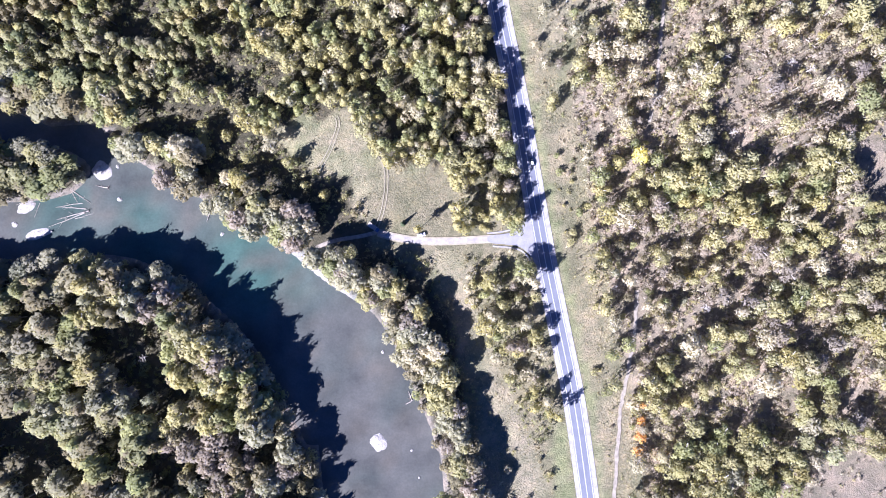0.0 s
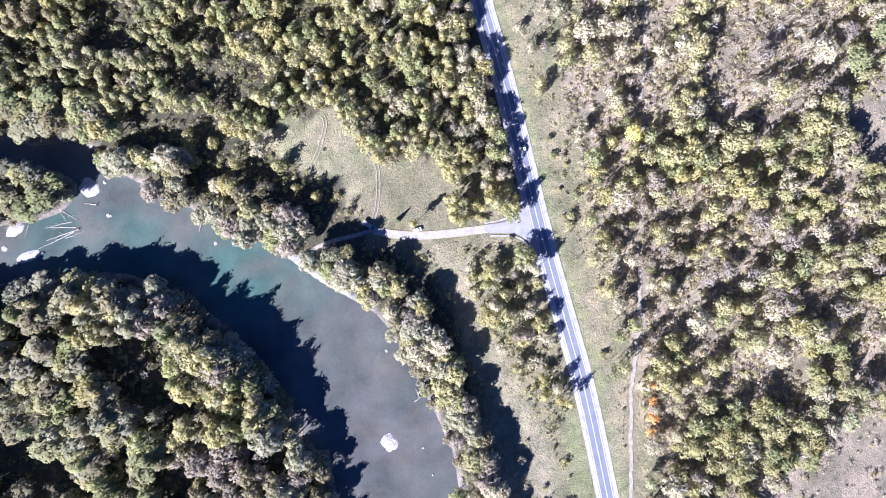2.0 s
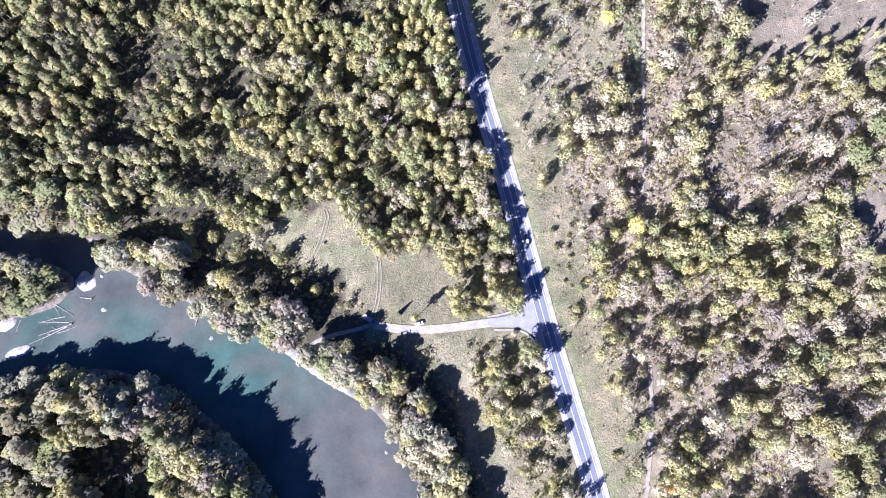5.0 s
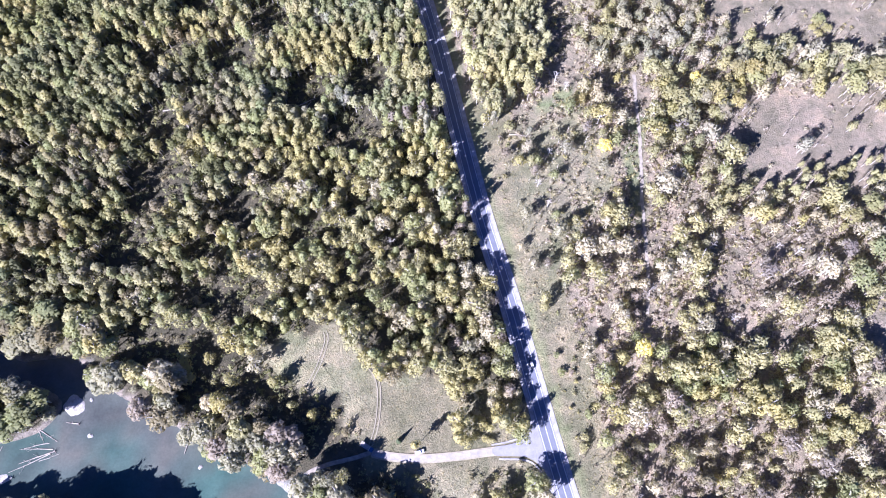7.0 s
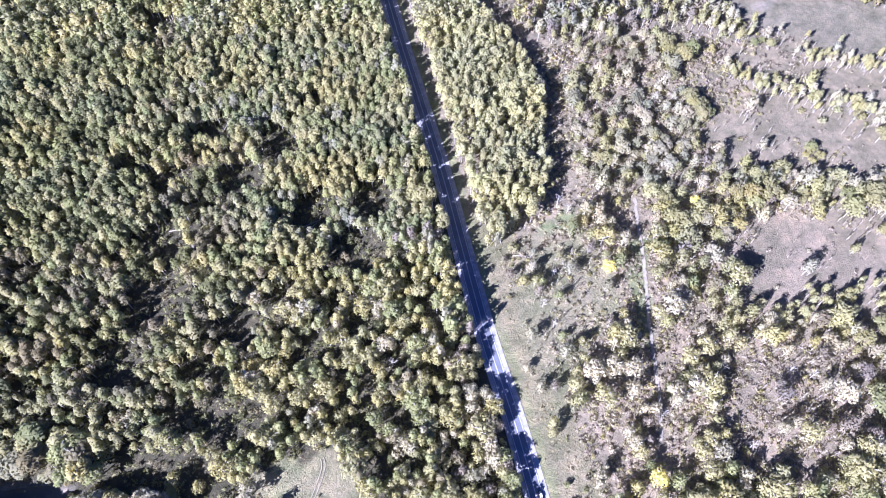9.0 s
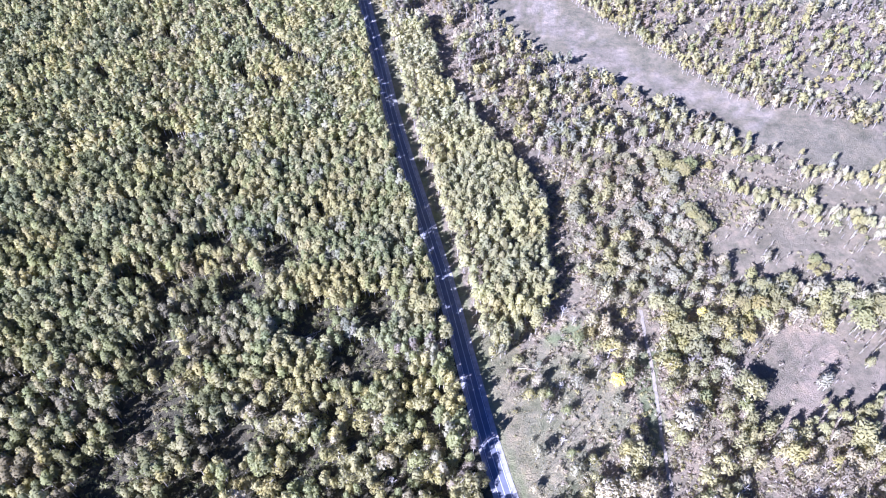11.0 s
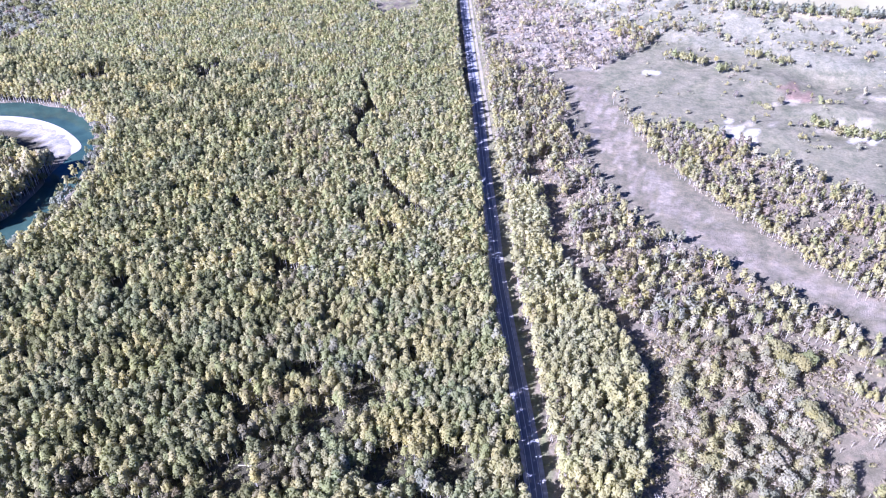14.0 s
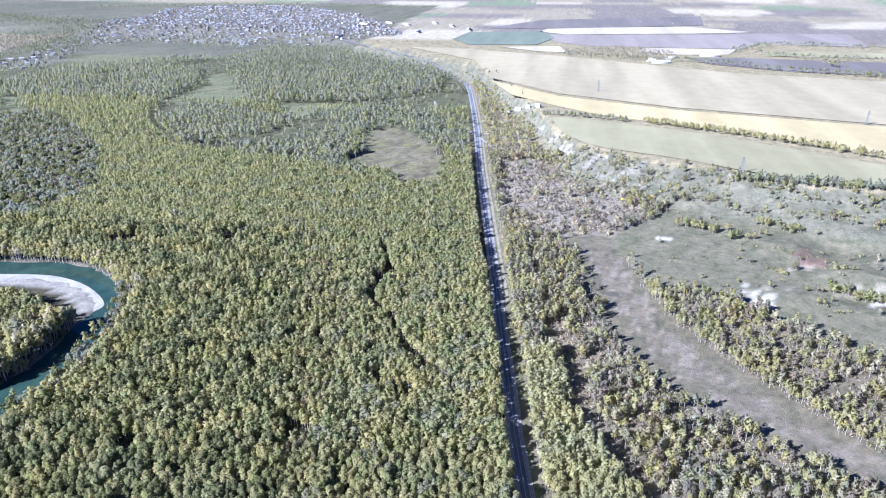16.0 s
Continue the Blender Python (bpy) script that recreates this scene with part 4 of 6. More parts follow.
    clear |= (away(BACK_ROAD, x, y) < 6) | (np.minimum(np.hypot(x + 365, (y - 696) * 0.6), np.hypot(x + 485, (y - 672) * 0.6)) < 15 + 9 * hills(x, y, 24, 57))
    p[clear] = 0.0
    p = p * (np.array([1.0, 0.4, 0.54, 0.4, 0.54, 0.45, 0.9]) if fine else np.array([1.0, 0.8, 1.0, 0.8, 1.0, 0.8, 1.0]))[kind]
    return p, kind, blend, tall


def colour_of(blend, seed, x, y):
    """A base colour for each tree, drawn from its mix; neighbours are often alike."""
    rng = np.random.RandomState(seed)
    out = np.zeros((len(blend), 3))
    u = np.zeros(len(blend))
    like = hills(x, y, 46, 97) + 0.6 * hills(x, y, 19, 98) + 0.32 * rng.randn(len(blend))
    for bi, name in enumerate(BLEND_NAMES):
        lo = 0.0
        own = np.where(blend == bi)[0]
        if len(own):
            u[own[np.argsort(like[own])]] = (np.arange(len(own)) + 0.5) / len(own)
        for key, share in BLENDS[name]:
            out[(blend == bi) & (u >= lo) & (u < lo + share + 1e-6)] = PALETTE[key]
            lo += share
    return out * (0.89 + 0.17 * rng.rand(len(blend), 1)) * (1 + 0.012 * rng.randn(len(blend), 3))


def scatter(lo_y, hi_y, step, seed):
    """Uneven places of trees over a stretch of the plan."""
    rng = np.random.RandomState(seed)
    ys = np.arange(lo_y, hi_y, step)
    xs = np.arange(-(0.82 * hi_y + 260), 0.42 * hi_y + 300, step)
    x, y = [a.ravel() for a in np.meshgrid(xs, ys)]
    x = x + step * 0.9 * (rng.rand(len(x)) - 0.5)
    y = y + step * 0.9 * (rng.rand(len(y)) - 0.5)
    keep = (x > -(262 + 0.82 * np.maximum(y - 165, 0))) & (x < np.maximum(258, 214 + 0.4 * y))
    x, y = x[keep], y[keep]
    p, kind, blend, tall = growth(x, y, step < 6)
    grow = rng.rand(len(x)) < p
    x, y, kind, blend, tall = x[grow], y[grow], kind[grow], blend[grow], tall[grow]
    lo, hi, wide = [np.array([KINDS[k][i] for k in NAMES])[kind] for i in (1, 2, 3)]
    h = (lo + (hi - lo) * np.clip(0.5 + 0.3 * hills(x, y, 38, 99) + 1.1 * (rng.rand(len(x)) - 0.5), -0.35, 1.3)) * tall
    w = h / np.maximum(tall, 1.0) ** 0.7 * wide * (0.85 + 0.35 * rng.rand(len(x)))
    return dict(x=x, y=y, z=height(x, y), kind=kind, h=h, w=w, turn=rng.rand(len(x)) * 6.283, sort=rng.randint(0, 1000, len(x)),
                colour=colour_of(blend, seed + 1, x, y) * (1 + np.clip(hills(x, y, 85, 95), -1.2, 1.2)[:, None] * np.array((0.055, 0.03, -0.05))))


def forest(name, t, lod, label, trunks=True):
    """All trees of a stretch, joined."""
    vs, fs, cols, mi, ns, base = [], [], [], [], [], 0
    for ki, kname in enumerate(NAMES):
        protos = PROTOS[kname, lod]
        for si, (proto, puff) in enumerate(protos):
            m = np.where((t["kind"] == ki) & (t["sort"] % len(protos) == si))[0]
            if not len(m):
                continue
            q, pn = proto.reshape(-1, 3), puff.reshape(-1, 3)
            c, s = np.cos(t["turn"][m])[:, None], np.sin(t["turn"][m])[:, None]
            w, h = t["w"][m][:, None], t["h"][m][:, None]
            X = (q[:, 0] * c - q[:, 1] * s) * w + t["x"][m][:, None]
            Y = (q[:, 0] * s + q[:, 1] * c) * w + t["y"][m][:, None]
            Z = q[:, 2] * h + t["z"][m][:, None]
            v = np.stack([X, Y, Z], -1).reshape(-1, 3)
            vs.append(v)
            f = np.arange(len(v)).reshape(-1, 3) + base
            fs.append(f)
            mi.append(np.zeros(len(f), int))
            cols.append(np.repeat(t["colour"][m], len(q), 0))
            ns.append(np.stack([pn[:, 0] * c - pn[:, 1] * s, pn[:, 0] * s + pn[:, 1] * c, np.broadcast_to(pn[:, 2], (len(m), len(q)))], -1).reshape(-1, 3))
            base += len(v)
            if trunks and kname in ("aspen", "willow", "birch", "poplar", "sapling"):
                tv, tf = trunk_box(0.72, 1.0)
                r = 0.012 * h + 0.08
                ns.append(np.tile(np.concatenate([tv[:, :2], np.zeros((6, 1))], 1) / np.linalg.norm(tv[:, :2], axis=1)[:, None], (len(m), 1)))
                X = tv[:, 0] * r + t["x"][m][:, None]
                Y = tv[:, 1] * r + t["y"][m][:, None]
                Z = tv[:, 2] * h + t["z"][m][:, None]
                v = np.stack([X, Y, Z], -1).reshape(-1, 3)
                vs.append(v)
                f = (tf[None] + 6 * np.arange(len(m))[:, None, None]).reshape(-1, 3) + base
                fs.append(f)
                mi.append(np.ones(len(f), int))
                cols.append(np.full((len(v), 3), 0.3))
                base += len(v)
    me = mesh_from(name, np.concatenate(vs), np.concatenate(fs), mats=[LEAF, BARK], attr=("tint", np.concatenate(cols)), index=np.concatenate(mi), normals=np.concatenate(ns))
    return tagged(new(name, me), label, "forest", kind="stuff")


# lines of trees and scrub on the open land: points, spread, spacing, kind, mix, height factor
ROWS_MEADOW = [
    ([(204, 301), (218, 286), (243, 274), (269, 266), (289, 253), (330, 235)], 7, 1.3, "aspen", "rows", 0.72),
    ([(202, 337), (216, 331), (222, 326)], 7, 1.5, "aspen", "rows", 0.72),
    ([(231, 321), (239, 316)], 4, 2.6, "poplar", "green_e", 0.75),
    ([(251, 308), (271, 302), (291, 294), (330, 280)], 6, 1.7, "aspen", "rows", 0.72),
    ([(186, 213), (216, 211), (238, 206), (267, 198), (300, 192)], 6, 1.5, "aspen", "palegrey", 0.66),
    ([(183, 199), (212, 197), (236, 193)], 5, 1.5, "aspen", "rows", 0.6),
    ([(159, 112), (186, 122), (211, 133), (262, 130)], 7, 1.8, "aspen", "rows", 0.72),
    ([(167, 318), (172, 313), (177, 306)], 9, 1.4, "poplar", "green_e", 1.05),
    ([(173, 272), (175, 267), (178, 260)], 7, 1.6, "poplar", "green_e", 1.0),
    ([(163, 190), (166, 185), (169, 178)], 9, 1.6, "poplar", "palegrey", 0.9),
    ([(230, 230), (241, 225)], 5, 2.6, "poplar", "green_e", 0.7),
    ([(161, 826), (190, 822), (213, 814)], 6, 2.4, "birch", "aspen_w", 0.95),
    ([(215, 792), (238, 785)], 6, 2.4, "birch", "aspen_w", 0.95),
    ([(262, 845), (301, 818)], 6, 2.6, "birch", "aspen_w", 0.95),
    ([(238, 709), (257, 698)], 4, 4.0, "shrub", "aspen_w", 1.2),
]
ROWS_GRASS = [
    ([(296, 712), (322, 700)], 5, 5.0, "shrub", "aspen_w", 1.2),
    ([(285, 668), (345, 640)], 8, 2.2, "birch", "aspen_w", 0.95),
    ([(230, 760), (300, 752)], 6, 7.0, "bush", "scrub", 1.0),
    ([(250, 880), (380, 860)], 5, 8.0, "shrub", "scrub", 0.8),
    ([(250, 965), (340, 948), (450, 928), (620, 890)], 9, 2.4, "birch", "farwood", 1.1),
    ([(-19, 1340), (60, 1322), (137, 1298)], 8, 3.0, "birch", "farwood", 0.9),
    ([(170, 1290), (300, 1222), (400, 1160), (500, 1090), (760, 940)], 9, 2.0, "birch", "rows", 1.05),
]
ROWS_FIELDS = [
    ([(32, 2284), (137, 2354), (245, 2368), (354, 2272)], 24, 4.0, "birch", "thicket", 0.9),
    ([(31, 2204), (191, 2138), (330, 2098)], 34, 3.0, "birch", "greywood", 1.2),
    ([(333, 2121), (459, 2049), (607, 1948), (811, 1885), (1000, 1800)], 22, 2.6, "birch", "farwood", 1.3),
    ([(531, 2321), (670, 2481), (807, 2529), (1029, 2440)], 30, 4.0, "birch", "farwood", 1.4),
    ([(603, 2278), (739, 2197), (925, 2176)], 22, 3.5, "birch", "farwood", 1.4),
    ([(730, 2080), (750, 2060), (745, 2030)], 20, 3.0, "poplar", "mixed", 1.5),
    ([(-900, 2420), (-600, 2440), (-380, 2420)], 30, 8.0, "birch", "farwood", 0.9),
    ([(103, 902), (119, 908), (138, 920)], 16, 1.6, "poplar", "yellowing", 0.55),
    ([(-363, 1014), (-344, 1057), (-313, 1116)], 12, 2.4, "birch", "farwood", 1.25),
    ([(350, 3300), (900, 3120)], 20, 16.0, "birch", "thicket", 1.0),
]
ROWS_FAR = [
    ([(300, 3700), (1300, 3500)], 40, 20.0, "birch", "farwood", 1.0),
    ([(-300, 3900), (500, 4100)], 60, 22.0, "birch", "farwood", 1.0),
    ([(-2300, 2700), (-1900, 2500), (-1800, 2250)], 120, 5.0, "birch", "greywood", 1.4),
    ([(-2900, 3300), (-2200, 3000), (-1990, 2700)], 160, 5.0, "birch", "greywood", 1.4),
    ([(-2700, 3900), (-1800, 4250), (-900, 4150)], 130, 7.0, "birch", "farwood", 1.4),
]


# single trees, most of strong autumn colour: x, y, height, half-width, colour
ACCENTS = [(103, 48, 11, 5.2, "yellow"), (-35, -12, 10, 4, "straw"), (100, 159, 10, 4.6, "yellow"), (157, 198, 9, 3.6, "yellow"),
           (103, -96, 8, 3.6, "orange"), (104, -88, 6, 2.6, "orange"), (102, -103, 7, 3.2, "orange"), (105, -80, 5, 2.2, "orange"),
           (-212, 84, 11, 4.5, "yellow"), (-110, -78, 11, 3.4, "straw"), (190, -22, 12, 5, "olive"), (-120, 62, 10, 4.4, "straw"), (-108, 58, 9, 3.6, "straw"),
           # three trees added, tall enough to throw shade over the parked truck
           (-50, -3, 20, 4.6, "grey"), (-44.5, -1.5, 19, 4.4, "olive"), (-55, -1, 17, 4.2, "grey")]


def row_trees(rows, seed):
    """Trees along lines."""
    rng = np.random.RandomState(seed)
    got = {k: [] for k in ("x", "y", "kind", "blend", "h", "w")}
    for line, spread, gap, kname, mixname, size in rows:
        p = even(line, gap)
        for _ in range(1 + spread // 40):
            p2 = p + rng.randn(len(p), 2) * spread * 0.5
            k = KINDS[kname]
            h = (k[1] + (k[2] - k[1]) * rng.rand(len(p))) * size
            got["x"].append(p2[:, 0]), got["y"].append(p2[:, 1])
            got["kind"].append(np.full(len(p), NAMES.index(kname))), got["blend"].append(np.full(len(p), BLEND_NAMES.index(mixname)))
            got["h"].append(h), got["w"].append(h * k[3] * (0.85 + 0.35 * rng.rand(len(p))))
    t = {k: np.concatenate(v) for k, v in got.items()}
    n = len(t["x"])
    return dict(x=t["x"], y=t["y"], z=height(t["x"], t["y"]), kind=t["kind"], h=t["h"], w=t["w"], turn=rng.rand(n) * 6.283,
                sort=rng.randint(0, 1000, n), colour=colour_of(t["blend"], seed + 1, t["x"], t["y"]))


def part_of(t, mask):
    return {k: v[mask] for k, v in t.items()}


def joined(*ts):
    return {k: np.concatenate([t[k] for t in ts]) for k in ts[0]}


lines = row_trees(ROWS_MEADOW + ROWS_GRASS + ROWS_FIELDS + ROWS_FAR, 31)
near_all = joined(scatter(-175, 470, 3.95, 21), part_of(lines, lines["y"] < 470))
mid_all = joined(part_of(near_all, near_all["y"] >= 345), scatter(470, 1120, 3.9, 22), part_of(lines, (lines["y"] >= 470) & (lines["y"] < 1120)))
near_trees = part_of(near_all, near_all["y"] < 345)
mid_trees, back_trees = part_of(mid_all, mid_all["y"] < 720), part_of(mid_all, mid_all["y"] >= 720)
far_trees = joined(scatter(1120, 2700, 9.0, 23), scatter(2700, 4000, 22.0, 24), part_of(lines, lines["y"] >= 1120))

def crown_mesh(kname, sort, colour):
    q, puff = PROTOS[kname, "near"][sort]
    v = q.reshape(-1, 3)
    return mesh_from(kname + "_crown", v, np.arange(len(v)).reshape(-1, 3), mats=[LEAF], attr=("tint", np.tile(colour, (len(v), 1))), normals=puff.reshape(-1, 3))


def prism(a, b, ra, rb, sides=5):
    """A tapered limb from a to b."""
    a, b = np.array(a, float), np.array(b, float)
    d = (b - a) / (np.linalg.norm(b - a) + 1e-9)
    t = np.cross(d, (0.3, 0.9, 0.2))
    t /= np.linalg.norm(t)
    u = np.cross(d, t)
    ang = np.arange(sides) * 6.283 / sides
    ring = np.cos(ang)[:, None] * t + np.sin(ang)[:, None] * u
    i = np.arange(sides)
    return np.concatenate([a + ring * ra, b + ring * rb]), np.stack([i, (i + 1) % sides, (i + 1) % sides + sides, i + sides], 1)


def limbs_mesh(name, limbs, material):
    vs, fs, base = [], [], 0
    for limb in limbs:
        v, f = prism(*limb)
        vs.append(v), fs.append(f + base)
        base += len(v)
    return mesh_from(name, np.concatenate(vs), np.concatenate(fs), mats=[material])


def trunk_mesh(kname, seed):
    """Stem and limbs in the crown's unit space."""
    rng = np.random.RandomState(seed)
    shape = KINDS[kname][0]
    if shape == "bush":
        return limbs_mesh("stem", [((0, 0, -0.05), (0.5 * math.cos(a), 0.5 * math.sin(a), 0.6), 0.05, 0.02) for a in rng.rand(4) * 6.283], TWIG)
    limbs = [((0, 0, -0.02), (0.03, 0.02, 0.45), 0.075, 0.05), ((0.03, 0.02, 0.45), (0.0, 0.0, 0.86), 0.05, 0.015)]
    for k in range(5):
        a, z = k * 2.4 + rng.rand(), 0.3 + 0.1 * k
        r = 0.62 if shape == "broad" else 0.42
        limbs.append(((0.02, 0.01, z), (r * math.cos(a), r * math.sin(a), z + 0.16), 0.035, 0.012))
    return limbs_mesh("trunk", limbs, BARK)


THING_NAME = {"aspen": "aspen_tree", "willow": "willow_tree", "birch": "birch_tree", "poplar": "poplar_tree", "shrub": "shrub", "bush": "bush", "sapling": "sapling"}
SHADES = ["green", "olive", "grey", "pale", "straw", "mauve", "brown", "deep"]
WORDS = {"green": "dull green", "olive": "olive-green", "grey": "grey-green", "pale": "pale buff", "straw": "straw-yellow", "mauve": "bare mauve-grey", "brown": "dull brown", "deep": "dark green",
         "yellow": "bright yellow", "orange": "glowing orange"}
WHERE = {"aspen": "slender aspen with a {} autumn crown on a pale trunk", "willow": "broad riverside willow with a {} lobed crown", "birch": "young birch with a {} crown and pale stem",
         "poplar": "spreading poplar with a {} autumn crown", "shrub": "low {} shrub growing among the trees", "bush": "small {} bush in dry grass", "sapling": "slim young birch with a thin {} crown"}
MESHES = {}


def tree_thing(kname, x, y, z, h, w, turn, sort, shade):
    """One tree: an Empty at its foot with trunk and crown; a bush is one mesh."""
    key = kname, sort, shade
    if key not in MESHES:
        MESHES[key] = crown_mesh(kname, sort, PALETTE[shade])
    if (kname, sort) not in MESHES:
        MESHES[kname, sort] = trunk_mesh(kname, sort + 50 * NAMES.index(kname))
    m = Matrix.Translation((x, y, z - 0.05)) @ Matrix.Rotation(turn, 4, "Z") @ Matrix.Diagonal((w, w, h, 1))
    label, group = WHERE[kname].format(WORDS[shade]), {"bush": "bushes in the grass", "shrub": "shrubs near the junction", "sapling": "young birches on open land"}.get(kname, kname + " trees near the junction")
    if kname == "bush":
        ob = new("bush", MESHES[key])
        ob.matrix_basis = m
        return tagged(ob, label, "bush", group)
    ob = new(THING_NAME[kname])
    ob.matrix_basis = m
    for pname, me in (("trunk" if kname != "shrub" else "stem", MESHES[kname, sort]), ("crown", MESHES[key])):
        new(pname, me).parent = ob
    return tagged(ob, label, "shrub" if kname == "shrub" else "tree", group)


single = np.zeros(len(near_trees["x"]), bool)
shade_rgb = np.array([PALETTE[k] for k in SHADES])
dist = np.hypot(near_trees["x"] - 25, near_trees["y"] - 25)
for ki, kname in enumerate(NAMES):
    of_kind = np.where(near_trees["kind"] == ki)[0]
    for i in of_kind[np.argsort(dist[of_kind])][:290]:
        single[i] = True
        shade = SHADES[int(np.argmin(((shade_rgb - near_trees["colour"][i]) ** 2).sum(1)))]
        tree_thing(kname, *[float(near_trees[k][i]) for k in ("x", "y", "z", "h", "w", "turn")], int(near_trees["sort"][i] % 6), shade)
for i, (x, y, h, w, shade) in enumerate(ACCENTS):
    tree_thing("poplar" if h > 7.5 else "shrub", x, y, 0.0, h, w, i * 1.3, i % 6, shade)

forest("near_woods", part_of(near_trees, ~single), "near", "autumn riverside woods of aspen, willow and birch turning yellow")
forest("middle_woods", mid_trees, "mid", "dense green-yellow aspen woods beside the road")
forest("back_woods", back_trees, "back", "dense green-yellow aspen woods farther along the road")
forest("far_woods", part_of(far_trees, far_trees["y"] < 1900), "far", "distant grey-green woods in the valley, greyed to imitate haze", trunks=False)
forest("distant_woods", part_of(far_trees, far_trees["y"] >= 1900), "speck", "distant grey-green woods below the town, greyed to imitate haze", trunks=False)


def undergrowth(step, seed):
    """Dry weeds on the open land, bare scrub under the eastern trees."""
    rng = np.random.RandomState(seed)
    x, y = [a.ravel() for a in np.meshgrid(np.arange(-120, 330, step), np.arange(-150, 330, step))]
    x, y = x + step * (rng.rand(len(x)) - 0.5), y + step * (rng.rand(len(x)) - 0.5)
    rd = road_side(x, y)
    p = np.where((rd > 17) & (rd < 210), 0.95, 0.0)
    p[(rd > 11.5) & (rd <= np.interp(y, [0, 60], [17, 28]))] = 0.34
    for z, q in ((MEADOW, 0.03), (STRIP, 0.06), (FIELD_A, 0.05), (FIELD_B, 0.08), (FIELD_C, 0.08), (CLEAR_SE, 0.12), (CLEAR_E, 0.12), (GLADE_W, 0.4), (GLADE, 0.3)):
        p[z(x, y)] = q
    wild = (rd < -9) & (y < 125) & ~MEADOW(x, y) & ~STRIP(x, y)
    wild[wild] = river_side(x[wild], y[wild]) > 2
    p[wild] = 0.5
    p[(rd < 0) & (rd > -9)] = 0.0
    p *= np.clip(0.75 + 0.8 * hills(x, y, 17, 61), 0.08, 1.6)
    p[(away(TRACK, x, y) < 2) | (away(ACCESS, x, y) < 4) | (away(PATH_A, x, y) < 1.4) | (away(PATH_B, x, y) < 1.4) | LAWN(x, y)] = 0
    g = rng.rand(len(x)) < p
    x, y, rd = x[g], y[g], rd[g]
    h = np.where(rd > 28, 0.9 + 1.7 * rng.rand(len(x)), 0.25 + 0.6 * rng.rand(len(x)) ** 2)
    blend = np.where(rng.rand(len(x)) < 0.6, BLEND_NAMES.index("thicket"), BLEND_NAMES.index("scrub"))
    blend[rd < 28] = BLEND_NAMES.index("tuft")
    blend[rd < -9] = BLEND_NAMES.index("tuft")
    return dict(x=x, y=y, z=height(x, y), kind=np.full(len(x), NAMES.index("bush")), h=h, w=0.9 * h + 0.5, turn=rng.rand(len(x)) * 6.283, sort=rng.randint(0, 1000, len(x)),
                colour=colour_of(blend, seed + 1, x, y))


def understory(step, seed):
    """Young growth on the shaded floor of the western woods."""
    rng = np.random.RandomState(seed)
    x, y = [a.ravel() for a in np.meshgrid(np.arange(-260, 60, step), np.arange(-130, 360, step))]
    x, y = x + step * (rng.rand(len(x)) - 0.5), y + step * (rng.rand(len(x)) - 0.5)
    ok = (road_side(x, y) < -10) & ~MEADOW(x, y) & ~STRIP(x, y) & ~LAWN(x, y) & (away(ACCESS, x, y) > 8) & (rng.rand(len(x)) < 0.75)
    ok[ok] = river_side(x[ok], y[ok]) > 6
    x, y = x[ok], y[ok]
    h = 1.2 + 3.0 * rng.rand(len(x)) ** 1.5
    return dict(x=x, y=y, z=height(x, y), kind=np.full(len(x), NAMES.index("bush")), h=h, w=0.5 * h + 0.9, turn=rng.rand(len(x)) * 6.283, sort=rng.randint(0, 1000, len(x)),
                colour=colour_of(np.full(len(x), BLEND_NAMES.index("understory")), seed + 1, x, y))


def far_scrub(step, seed):
    """Bare scrub between the poplars and the dry bed."""
    rng = np.random.RandomState(seed)
    x, y = [a.ravel() for a in np.meshgrid(np.arange(-140, 420, step), np.arange(300, 1420, step))]
    x, y = x + step * (rng.rand(len(x)) - 0.5), y + step * (rng.rand(len(x)) - 0.5)
    ok = (road_side(x, y) > 14) & ~POPLARS(x, y) & ~DRYBED(x, y) & ~GRASS_E(x, y) & (rng.rand(len(x)) < np.clip(0.6 + 0.7 * hills(x, y, 40, 65), 0.1, 1)) & (x < 0.4 * y + 140)
    t = terrace(x, y)
    ok &= (y < 760) | THICKET(x, y) | ((t > 0.02) & (t < 0.8) & (hills(x, y, 60, 67) < 0.25))
    ok &= (y < 760) | (hills(x, y, 24, 68) + 0.5 * hills(x, y, 11, 69) > 0.0)
    x, y = x[ok], y[ok]
    h = 1.0 + 2.2 * rng.rand(len(x))
    blend = np.where(rng.rand(len(x)) < 0.85, BLEND_NAMES.index("thicket"), BLEND_NAMES.index("scrub"))
    return dict(x=x, y=y, z=height(x, y), kind=np.full(len(x), NAMES.index("bush")), h=h, w=0.8 * h + 0.5, turn=rng.rand(len(x)) * 6.283, sort=rng.randint(0, 1000, len(x)),
                colour=colour_of(blend, seed + 1, x, y))


tagged(forest("bare_scrub", far_scrub(3.4, 47), "scrub", "bare mauve scrub between the poplars and a dry riverbed", trunks=False), category="scrub")
tagged(forest("understory", understory(3.3, 49), "scrub", "young shrubs on the shaded forest floor", trunks=False), category="undergrowth")
weeds = forest("undergrowth", undergrowth(2.0, 41), "scrub", "dry weeds and bare scrub between road and trees", trunks=False)
tagged(weeds, category="weeds")


